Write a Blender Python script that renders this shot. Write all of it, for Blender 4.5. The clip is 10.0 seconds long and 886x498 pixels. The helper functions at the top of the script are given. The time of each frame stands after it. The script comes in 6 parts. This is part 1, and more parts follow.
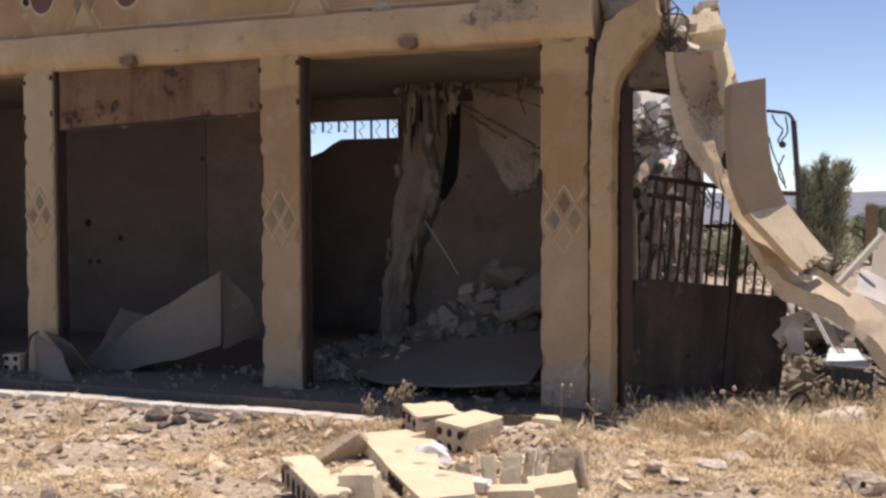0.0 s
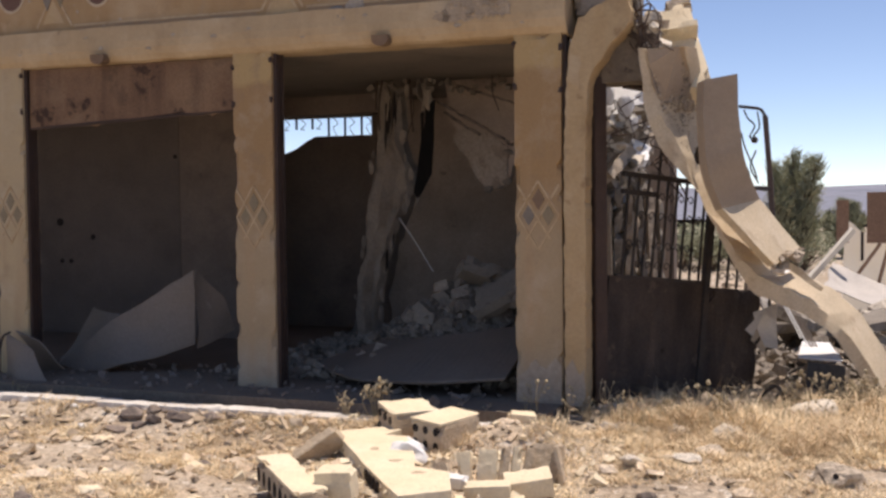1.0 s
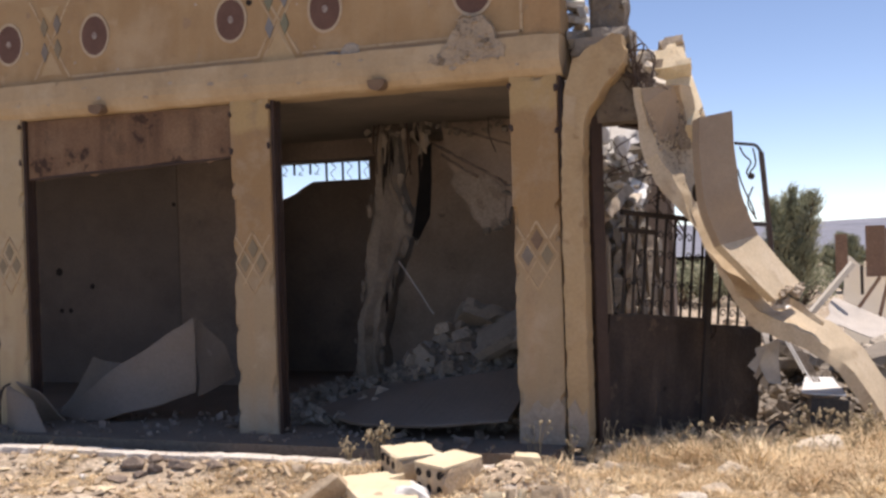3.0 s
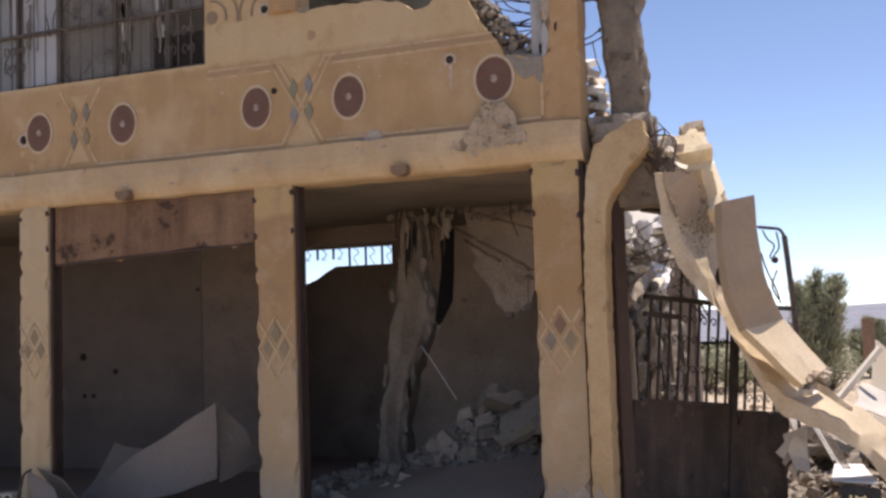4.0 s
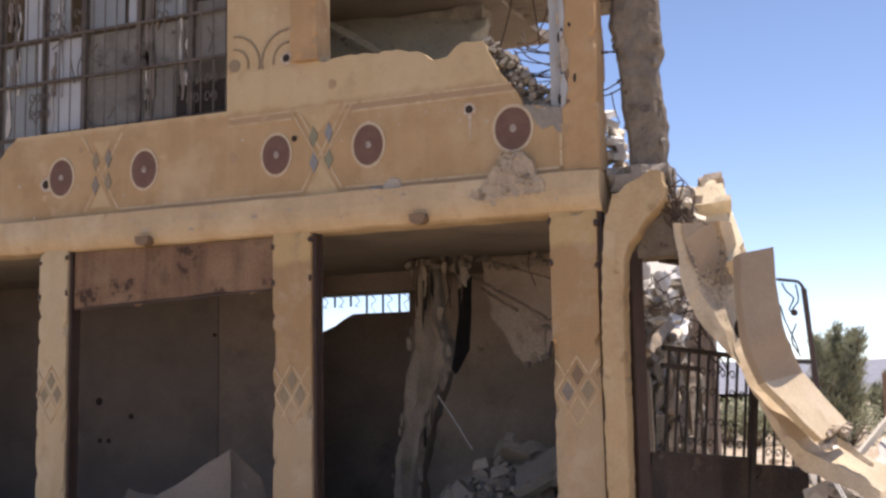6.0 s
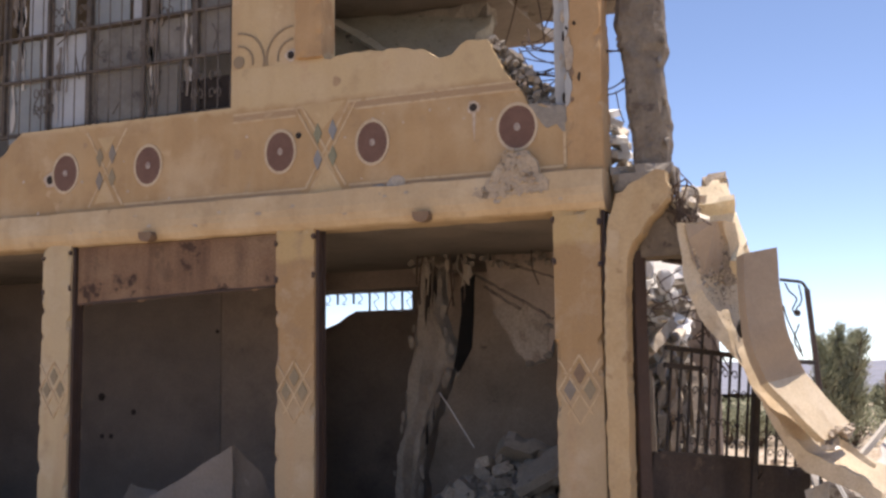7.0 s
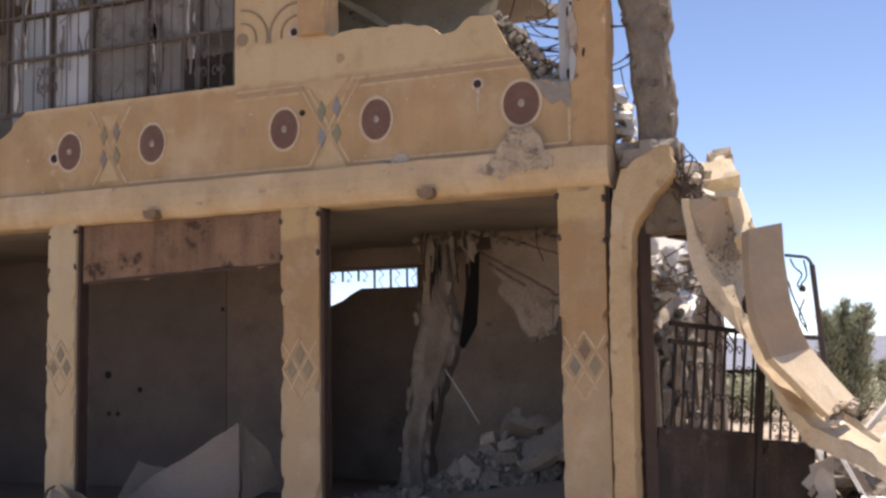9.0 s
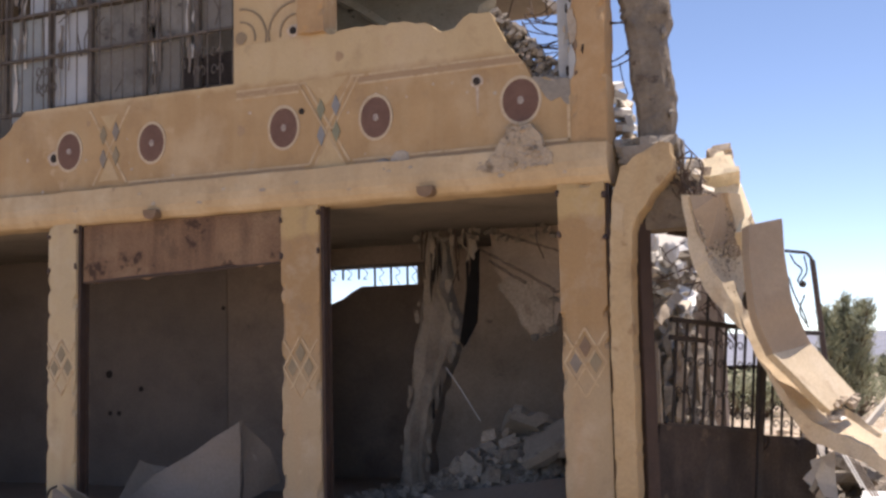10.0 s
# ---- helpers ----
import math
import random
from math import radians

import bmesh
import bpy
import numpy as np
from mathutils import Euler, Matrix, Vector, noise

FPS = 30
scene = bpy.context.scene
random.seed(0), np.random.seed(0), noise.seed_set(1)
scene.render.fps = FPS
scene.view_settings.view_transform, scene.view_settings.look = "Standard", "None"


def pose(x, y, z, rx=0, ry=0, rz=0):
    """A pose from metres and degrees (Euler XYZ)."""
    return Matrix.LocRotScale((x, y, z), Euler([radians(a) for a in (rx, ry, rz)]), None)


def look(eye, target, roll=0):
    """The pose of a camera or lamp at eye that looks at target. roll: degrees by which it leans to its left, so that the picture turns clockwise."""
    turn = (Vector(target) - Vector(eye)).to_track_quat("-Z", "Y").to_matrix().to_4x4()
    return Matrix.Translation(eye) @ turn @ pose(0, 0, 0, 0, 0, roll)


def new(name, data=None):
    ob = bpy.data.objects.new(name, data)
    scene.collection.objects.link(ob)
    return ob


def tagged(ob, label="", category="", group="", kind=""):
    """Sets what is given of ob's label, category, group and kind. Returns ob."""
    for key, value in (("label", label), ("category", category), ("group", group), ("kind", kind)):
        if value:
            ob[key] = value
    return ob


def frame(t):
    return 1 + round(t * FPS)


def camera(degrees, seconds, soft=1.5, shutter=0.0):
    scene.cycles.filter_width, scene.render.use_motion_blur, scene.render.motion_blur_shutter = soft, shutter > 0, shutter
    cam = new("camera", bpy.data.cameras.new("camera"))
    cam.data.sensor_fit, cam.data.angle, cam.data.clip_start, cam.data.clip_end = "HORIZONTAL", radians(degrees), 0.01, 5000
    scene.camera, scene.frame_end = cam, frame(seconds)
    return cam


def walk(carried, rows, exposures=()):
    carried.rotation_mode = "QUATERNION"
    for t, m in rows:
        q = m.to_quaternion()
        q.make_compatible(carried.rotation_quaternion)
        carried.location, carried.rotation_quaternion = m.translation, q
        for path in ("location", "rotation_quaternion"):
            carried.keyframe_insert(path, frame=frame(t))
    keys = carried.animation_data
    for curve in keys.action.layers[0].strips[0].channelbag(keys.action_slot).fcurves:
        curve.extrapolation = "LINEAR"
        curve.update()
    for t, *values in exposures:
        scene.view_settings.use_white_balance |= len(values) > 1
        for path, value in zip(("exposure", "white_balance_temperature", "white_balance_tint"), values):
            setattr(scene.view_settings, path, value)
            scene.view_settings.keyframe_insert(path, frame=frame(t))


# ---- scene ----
# Front plane of the ruined shop: y = 0, x to the right, inside is y > 0.
EYE_X, EYE_Y, EYE_Z = 2.178, -8.50, 1.60
cam = camera(43.0, 10.0, soft=2.7)
walk(cam, [
    (0.0, pose(EYE_X, EYE_Y, EYE_Z, 87.73, 0.31, 22.41)),
    (0.5, pose(EYE_X, EYE_Y, EYE_Z, 87.74, 0.24, 21.34)),
    (1.0, pose(EYE_X, EYE_Y, EYE_Z, 87.56, 0.64, 21.11)),
    (1.5, pose(EYE_X, EYE_Y, EYE_Z, 87.42, 1.09, 20.76)),
    (2.0, pose(EYE_X, EYE_Y, EYE_Z, 87.44, 1.23, 20.62)),
    (2.2, pose(EYE_X, EYE_Y, EYE_Z, 87.58, 1.30, 20.70)),
    (3.3, pose(EYE_X, EYE_Y, EYE_Z, 90.93, 1.95, 21.33)),
    (3.5, pose(EYE_X, EYE_Y, EYE_Z, 91.83, 2.01, 21.58)),
    (4.0, pose(EYE_X, EYE_Y, EYE_Z, 94.05, 1.87, 22.21)),
    (4.5, pose(EYE_X, EYE_Y, EYE_Z, 95.16, 1.72, 22.69)),
    (5.0, pose(EYE_X, EYE_Y, EYE_Z, 96.06, 1.41, 22.82)),
    (5.5, pose(EYE_X, EYE_Y, EYE_Z, 96.56, 1.26, 22.96)),
    (7.0, pose(EYE_X, EYE_Y, EYE_Z, 96.44, 0.71, 23.16)),
    (7.5, pose(EYE_X, EYE_Y, EYE_Z, 95.93, 0.58, 23.20)),
    (8.0, pose(EYE_X, EYE_Y, EYE_Z, 95.59, 0.51, 23.26)),
    (8.5, pose(EYE_X, EYE_Y, EYE_Z, 95.38, 0.64, 23.29)),
    (9.0, pose(EYE_X, EYE_Y, EYE_Z, 95.27, 0.93, 23.42)),
    (9.5, pose(EYE_X, EYE_Y, EYE_Z, 95.16, 1.08, 23.52)),
    (10.0, pose(EYE_X, EYE_Y, EYE_Z, 95.15, 1.26, 23.46)),
], exposures=[(0.0, 0.06, 6780, 19), (2.2, 0.13, 6780, 19), (3.5, 0.33, 6780, 19), (4.5, 0.58, 6780, 19), (5.5, 0.64, 6780, 19), (10.0, 0.63, 6780, 19)])

# ---- world and sun ----
SUN_EL, SUN_AZ = radians(77.5), radians(52.0)   # azimuth from +y towards +x
world = bpy.data.worlds.new("world")
scene.world = world
world.use_nodes = True
wn = world.node_tree.nodes
sky = wn.new("ShaderNodeTexSky")
sky.sky_type, sky.sun_disc = 'NISHITA', False
sky.sun_elevation, sky.sun_rotation = SUN_EL, SUN_AZ
sky.altitude, sky.air_density, sky.dust_density, sky.ozone_density = 3600, 0.84, 0.0, 0.4
wn["Background"].inputs["Strength"].default_value = 0.15
world.node_tree.links.new(sky.outputs[0], wn["Background"].inputs["Color"])
sun = new("sun", bpy.data.lights.new("sun", 'SUN'))
sun.data.energy, sun.data.angle, sun.data.color = 4.6, radians(0.53), (1.0, 0.94, 0.84)
sun_way = Vector((math.cos(SUN_EL) * math.sin(SUN_AZ), math.cos(SUN_EL) * math.cos(SUN_AZ), math.sin(SUN_EL)))
sun.matrix_world = look(sun_way * 60, (0, 0, 0))


# ---- materials ----
def material(name, c1, c2, scale=2.5, rough=0.9, bump=0.25, grain=60.0, spot=None, spot_scale=5.0, spot_at=0.6,
             metal=0.0, zones=None, per_piece=0.0, per_island=0.0, fine=0.35, streak=None, blotch=()):
    """Two-scale surface: patches between c1 and c2, fine grain, optional sharp spots, optional paint zones by height."""
    m = bpy.data.materials.new(name)
    m.use_nodes = True
    n, lk = m.node_tree.nodes, m.node_tree.links
    bsdf = n["Principled BSDF"]
    bsdf.inputs["Roughness"].default_value, bsdf.inputs["Metallic"].default_value = rough, metal
    bsdf.inputs["Specular IOR Level"].default_value = 0.25
    geo = n.new("ShaderNodeNewGeometry")

    def noisy(sc, detail=5.0, roughness=0.6):
        t = n.new("ShaderNodeTexNoise")
        t.inputs["Scale"].default_value, t.inputs["Detail"].default_value = sc, detail
        t.inputs["Roughness"].default_value = roughness
        lk.new(geo.outputs["Position"], t.inputs["Vector"])
        return t.outputs["Fac"]

    def ramp(fac, lo, hi):
        r = n.new("ShaderNodeMapRange")
        r.inputs["From Min"].default_value, r.inputs["From Max"].default_value = lo, hi
        lk.new(fac, r.inputs["Value"])
        return r.outputs["Result"]

    def mix(fac, a, b, mode='MIX'):
        x = n.new("ShaderNodeMix")
        x.data_type, x.blend_type = 'RGBA', mode
        for sock, v in ((x.inputs["Factor"], fac), (x.inputs["A"], a), (x.inputs["B"], b)):
            if isinstance(v, (int, float)):
                sock.default_value = v
            elif isinstance(v, tuple):
                sock.default_value = (*v, 1.0)
            else:
                lk.new(v, sock)
        return x.outputs["Result"]

    col = mix(ramp(noisy(scale), 0.35, 0.65), c1, c2)
    if zones:
        sep = n.new("ShaderNodeSeparateXYZ")
        lk.new(geo.outputs["Position"], sep.inputs[0])
        for colour, z0, z1 in zones:
            wob = n.new("ShaderNodeMath")
            wob.operation = 'MULTIPLY_ADD'
            lk.new(noisy(4.0), wob.inputs[0])
            wob.inputs[1].default_value = 0.18
            lk.new(sep.outputs["Z"], wob.inputs[2])
            col = mix(ramp(wob.outputs[0], z0 + 0.09, z1 + 0.09), col, colour)
    if streak:
        # rain streaks: noise drawn out along the vertical
        scaled = n.new("ShaderNodeVectorMath")
        scaled.operation = 'MULTIPLY'
        scaled.inputs[1].default_value = (7.0, 7.0, 0.7)
        lk.new(geo.outputs["Position"], scaled.inputs[0])
        st = n.new("ShaderNodeTexNoise")
        st.inputs["Scale"].default_value, st.inputs["Detail"].default_value = 1.0, 5.0
        lk.new(scaled.outputs[0], st.inputs["Vector"])
        half = n.new("ShaderNodeMath")
        half.operation = 'MULTIPLY'
        lk.new(ramp(st.outputs["Fac"], 0.48, 0.72), half.inputs[0])
        half.inputs[1].default_value = 0.55
        col = mix(half.outputs[0], col, streak)
    for colour, sc, at, amount in blotch:
        # soft uneven patches of dust, damp or older paint
        soft = n.new("ShaderNodeMath")
        soft.operation = 'MULTIPLY'
        lk.new(ramp(noisy(sc, 7.0, 0.62), at, at + 0.16), soft.inputs[0])
        soft.inputs[1].default_value = amount
        col = mix(soft.outputs[0], col, colour)
    if spot:
        col = mix(ramp(noisy(spot_scale, 6.0, 0.65), spot_at, spot_at + 0.05), col, spot)
    fine_noise = noisy(grain, 3.0, 0.7)
    grey = n.new("ShaderNodeMapRange")
    grey.inputs["From Min"].default_value, grey.inputs["From Max"].default_value = 0.25, 0.75
    grey.inputs["To Min"].default_value, grey.inputs["To Max"].default_value = 1.0 - fine, 1.0 + fine * 0.6
    lk.new(fine_noise, grey.inputs["Value"])
    comb = n.new("ShaderNodeCombineColor")
    for i in range(3):
        lk.new(grey.outputs["Result"], comb.inputs[i])
    col = mix(1.0, col, comb.outputs["Color"], 'MULTIPLY')
    for amount, node, out in ((per_piece, "ShaderNodeObjectInfo", "Random"), (per_island, "ShaderNodeNewGeometry", "Random Per Island")):
        if amount:
            info = n.new(node)
            v = n.new("ShaderNodeMapRange")
            v.inputs["To Min"].default_value, v.inputs["To Max"].default_value = 1.0 - amount, 1.0 + amount
            lk.new(info.outputs[out], v.inputs["Value"])
            hsv = n.new("ShaderNodeHueSaturation")
            lk.new(v.outputs["Result"], hsv.inputs["Value"])
            lk.new(col, hsv.inputs["Color"])
            col = hsv.outputs["Color"]
    lk.new(col, bsdf.inputs["Base Color"])
    if bump:
        b1, b2 = n.new("ShaderNodeBump"), n.new("ShaderNodeBump")
        b1.inputs["Strength"].default_value, b1.inputs["Distance"].default_value = bump, 0.02
        b2.inputs["Strength"].default_value, b2.inputs["Distance"].default_value = bump, 0.05
        lk.new(fine_noise, b1.inputs["Height"])
        lk.new(noisy(max(scale * 3, 6.0)), b2.inputs["Height"])
        lk.new(b2.outputs[0], b1.inputs["Normal"])
        lk.new(b1.outputs[0], bsdf.inputs["Normal"])
    return m


OCHRE, CREAM = (0.356, 0.228, 0.115), (0.455, 0.338, 0.205)
M_PANEL = material("ochre_plaster", OCHRE, (0.429, 0.285, 0.148), 2.0, 0.92, 0.1, 45, (0.467, 0.330, 0.195), 1.7, 0.60, fine=0.08, streak=(0.434, 0.306, 0.170), blotch=[((0.525, 0.402, 0.259), 0.9, 0.5, 0.55), ((0.273, 0.171, 0.093), 1.6, 0.55, 0.6), ((0.253, 0.176, 0.111), 7.0, 0.60, 0.5), ((0.333, 0.294, 0.241), 3.1, 0.62, 0.5)], zones=[((0.483, 0.355, 0.200), 4.0, 4.05)])
M_WALLUP = material("cream_ochre_plaster", (0.483, 0.350, 0.195), (0.434, 0.306, 0.165), 1.8, 0.92, 0.05, 45, (0.530, 0.394, 0.241), 2.5, 0.62, fine=0.08, streak=(0.382, 0.246, 0.133), blotch=[((0.545, 0.421, 0.278), 1.1, 0.5, 0.5), ((0.323, 0.216, 0.120), 2.3, 0.57, 0.4)])
M_BAND = material("cream_plaster", CREAM, (0.444, 0.319, 0.185), 2.2, 0.92, 0.06, 40, (0.329, 0.236, 0.142), 4.0, 0.66, fine=0.08, streak=(0.530, 0.394, 0.238), blotch=[((0.566, 0.451, 0.305), 1.3, 0.5, 0.6), ((0.303, 0.206, 0.120), 3.0, 0.57, 0.55), ((0.303, 0.255, 0.194), 9.0, 0.62, 0.5)])
M_PILLAR = material("worn_pillar_paint", (0.389, 0.314, 0.227), (0.434, 0.353, 0.254), 3.0, 0.92, 0.08, 45, (0.530, 0.423, 0.291), 6.0, 0.66,
                    zones=[((0.389, 0.291, 0.179), 0.2, 0.45), ((0.344, 0.219, 0.108), 1.3, 1.8), ((0.445, 0.311, 0.150), 2.60, 2.66)], fine=0.12, streak=(0.424, 0.280, 0.158), blotch=[((0.505, 0.412, 0.305), 2.2, 0.52, 0.5), ((0.273, 0.196, 0.134), 3.7, 0.56, 0.5), ((0.222, 0.157, 0.106), 12.0, 0.62, 0.45)])
M_PALE = material("pale_pillar_paint", (0.445, 0.345, 0.213), (0.478, 0.365, 0.216), 3.0, 0.92, 0.08, 45, (0.382, 0.266, 0.158), 6.0, 0.68, fine=0.08, streak=(0.393, 0.266, 0.154), blotch=[((0.525, 0.431, 0.305), 2.2, 0.52, 0.5), ((0.303, 0.211, 0.130), 3.7, 0.57, 0.5), ((0.222, 0.157, 0.106), 12.0, 0.62, 0.4)])
M_LINE = material("cream_line_paint", (0.525, 0.402, 0.254), (0.434, 0.309, 0.180), 5, 0.9, 0.05, 60, (0.394, 0.270, 0.148), 9, 0.56, fine=0.1)
M_RIM = material("cream_rim_paint", (0.52, 0.415, 0.29), (0.45, 0.345, 0.23), 9, 0.9, 0.05, 60, fine=0.12)
M_SCAR = material("stripped_plaster", (0.40, 0.315, 0.225), (0.45, 0.355, 0.25), 6, 0.95, 0.5, 40, (0.23, 0.18, 0.13), 9, 0.58, fine=0.25)
M_ROOFSLAB = material("stained_roof_concrete", (0.37, 0.345, 0.28), (0.30, 0.28, 0.225), 2, 0.95, 0.3, 30, (0.10, 0.09, 0.075), 7, 0.62, fine=0.15, blotch=[((0.24, 0.21, 0.165), 1.6, 0.54, 0.7)])
M_DISC = material("maroon_tile", (0.135, 0.073, 0.054), (0.165, 0.093, 0.068), 6, 0.75, 0.08, 60, fine=0.15)
M_OLIVE = material("olive_tile", (0.225, 0.18, 0.115), (0.27, 0.215, 0.14), 8, 0.8, 0.05, 60, fine=0.1)
M_SLATE = material("slate_blue_tile", (0.195, 0.165, 0.135), (0.235, 0.20, 0.165), 8, 0.8, 0.05, 60, fine=0.1)
M_UMBER = material("umber_tile", (0.185, 0.122, 0.08), (0.215, 0.145, 0.095), 8, 0.8, 0.05, 60, fine=0.1)
M_CONC = material("broken_concrete", (0.36, 0.295, 0.225), (0.45, 0.375, 0.29), 4, 0.95, 0.35, 30, (0.24, 0.19, 0.145), 7, 0.62, fine=0.2)
M_CONCG = material("grey_concrete", (0.235, 0.205, 0.17), (0.29, 0.255, 0.21), 3, 0.95, 0.3, 30, (0.16, 0.13, 0.105), 6, 0.62, fine=0.2)
M_OCHRE = material("ochre_column_paint", (0.371, 0.231, 0.115), (0.424, 0.270, 0.138), 2.0, 0.92, 0.06, 45, (0.488, 0.355, 0.208), 5, 0.66, fine=0.08, streak=(0.445, 0.295, 0.158), blotch=[((0.485, 0.363, 0.231), 2.0, 0.54, 0.5), ((0.253, 0.162, 0.093), 3.2, 0.56, 0.5)])
M_GREYG = material("grey_frosted_pane", (0.27, 0.28, 0.27), (0.22, 0.23, 0.225), 2, 0.4, 0.02, 40, (0.16, 0.15, 0.14), 5, 0.62, fine=0.08)
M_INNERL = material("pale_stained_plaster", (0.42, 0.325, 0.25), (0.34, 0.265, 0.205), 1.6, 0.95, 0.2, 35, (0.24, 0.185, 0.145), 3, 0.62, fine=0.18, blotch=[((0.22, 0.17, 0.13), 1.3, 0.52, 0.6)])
M_PALESH = material("pale_crumpled_sheet", (0.55, 0.51, 0.46), (0.45, 0.415, 0.375), 3, 0.6, 0.15, 40, fine=0.12)
M_BRACKET = material("tan_bracket_render", (0.424, 0.295, 0.158), (0.478, 0.345, 0.195), 3.5, 0.93, 0.15, 40, (0.318, 0.212, 0.117), 5, 0.6, fine=0.12, streak=(0.498, 0.384, 0.233), blotch=[((0.535, 0.431, 0.287), 2.4, 0.52, 0.5), ((0.263, 0.176, 0.102), 4.0, 0.56, 0.55)])
M_BARE = material("bare_column_concrete", (0.165, 0.135, 0.105), (0.24, 0.20, 0.155), 5, 0.95, 0.4, 30, (0.12, 0.095, 0.075), 8, 0.6, fine=0.2)
M_BLUEGREY = material("blue_grey_plaster", (0.40, 0.40, 0.385), (0.34, 0.34, 0.33), 3, 0.93, 0.1, 40, fine=0.08)
M_UPPER = material("upper_room_plaster", (0.36, 0.315, 0.265), (0.28, 0.24, 0.2), 1.5, 0.95, 0.15, 35, (0.22, 0.19, 0.16), 3, 0.62, fine=0.15)
M_WHITEC = material("pale_broken_concrete", (0.74, 0.67, 0.56), (0.66, 0.57, 0.45), 5, 0.95, 0.6, 30, (0.30, 0.23, 0.17), 9, 0.63)
M_SLABF = material("brown_render_and_shade", (0.31, 0.24, 0.175), (0.345, 0.27, 0.195), 3, 0.93, 0.1, 45, (0.5, 0.39, 0.28), 6, 0.68, fine=0.1, blotch=[((0.42, 0.33, 0.24), 2.0, 0.52, 0.5), ((0.22, 0.16, 0.115), 4.0, 0.57, 0.45)])
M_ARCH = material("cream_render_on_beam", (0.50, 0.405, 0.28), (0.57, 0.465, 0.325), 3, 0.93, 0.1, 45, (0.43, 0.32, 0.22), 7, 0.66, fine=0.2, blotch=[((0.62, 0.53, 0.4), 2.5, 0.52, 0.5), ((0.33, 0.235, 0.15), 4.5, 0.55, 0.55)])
M_INNER = material("brown_interior_plaster", (0.228, 0.174, 0.136), (0.183, 0.14, 0.11), 1.5, 0.95, 0.25, 35, (0.10, 0.082, 0.068), 4, 0.66, fine=0.16, blotch=[((0.29, 0.225, 0.175), 1.0, 0.52, 0.5), ((0.11, 0.085, 0.066), 2.2, 0.55, 0.5)])
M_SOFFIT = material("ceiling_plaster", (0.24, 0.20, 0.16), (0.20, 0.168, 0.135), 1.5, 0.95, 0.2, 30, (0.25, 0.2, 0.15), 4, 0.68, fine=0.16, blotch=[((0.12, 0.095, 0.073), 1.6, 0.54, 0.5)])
M_RUST = material("rusty_sheet", (0.25, 0.15, 0.085), (0.15, 0.083, 0.048), 1.3, 0.75, 0.25, 50, (0.063, 0.0352, 0.0225), 2.6, 0.58, metal=0.0, streak=(0.0945, 0.0502, 0.0306), blotch=[((0.33, 0.22, 0.13), 1.1, 0.54, 0.5), ((0.07, 0.042, 0.028), 2.2, 0.56, 0.8)])
M_RAIL = material("brown_steel", (0.075, 0.048, 0.038), (0.058, 0.038, 0.03), 5, 0.6, 0.15, 60, fine=0.2)
M_GATE = material("dark_gate_paint", (0.026, 0.019, 0.017), (0.058, 0.042, 0.034), 2.2, 0.6, 0.3, 40, (0.10, 0.072, 0.055), 4, 0.62, streak=(0.085, 0.062, 0.05))
M_IRON = material("black_iron", (0.035, 0.03, 0.028), (0.055, 0.042, 0.036), 9, 0.6, 0.1, 80)
M_REBAR = material("rusted_rebar", (0.10, 0.065, 0.045), (0.07, 0.05, 0.04), 9, 0.8, 0.1, 80)
M_SHEET = material("galvanised_sheet", (0.235, 0.192, 0.155), (0.195, 0.16, 0.13), 1.5, 0.6, 0.15, 40, (0.28, 0.24, 0.2), 3, 0.68, metal=0.15, fine=0.15)
M_WHITE = material("white_sheet", (0.80, 0.79, 0.76), (0.72, 0.70, 0.66), 3, 0.7, 0.1, 40, fine=0.1)
M_DARKSH = material("dark_sheet", (0.055, 0.05, 0.045), (0.075, 0.068, 0.06), 4, 0.7, 0.2, 40)
M_GLASSW = material("frosted_pane", (0.42, 0.42, 0.42), (0.34, 0.345, 0.345), 2, 0.35, 0.02, 40, fine=0.06)
# near-black colour that paints in the shade of holes and recesses
M_HOLEDARK = material("dark_hole", (0.03, 0.024, 0.02), (0.045, 0.035, 0.03), 9, 1.0, 0.1, 60)
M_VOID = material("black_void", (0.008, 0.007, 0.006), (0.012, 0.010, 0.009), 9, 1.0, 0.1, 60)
M_FLOOR = material("dusty_concrete_floor", (0.215, 0.168, 0.128), (0.25, 0.198, 0.15), 2, 0.95, 0.3, 40, (0.22, 0.19, 0.15), 5, 0.62)
M_KERB = material("pale_kerb", (0.72, 0.68, 0.62), (0.64, 0.58, 0.51), 4, 0.95, 0.4, 40, (0.4, 0.33, 0.25), 7, 0.66)
M_BLOCK = material("hollow_block_concrete", (0.60, 0.485, 0.345), (0.52, 0.405, 0.28), 6, 0.95, 0.5, 45, (0.3, 0.23, 0.17), 9, 0.64, per_piece=0.1, fine=0.16, blotch=[((0.42, 0.31, 0.2), 5.0, 0.54, 0.6)])
M_RENDER = material("cream_rendered_fragment", (0.77, 0.66, 0.46), (0.73, 0.60, 0.41), 4, 0.93, 0.25, 45, (0.48, 0.38, 0.27), 8, 0.68, fine=0.14, blotch=[((0.82, 0.73, 0.56), 3.0, 0.52, 0.5), ((0.5, 0.38, 0.25), 5.0, 0.57, 0.5)])
M_STONE = material("field_stone", (0.50, 0.40, 0.29), (0.62, 0.515, 0.39), 5, 0.95, 0.5, 40, per_piece=0.25, per_island=0.3)
M_RUBBLE = material("grey_rubble", (0.245, 0.208, 0.168), (0.33, 0.285, 0.232), 5, 0.95, 0.5, 40, per_island=0.3)
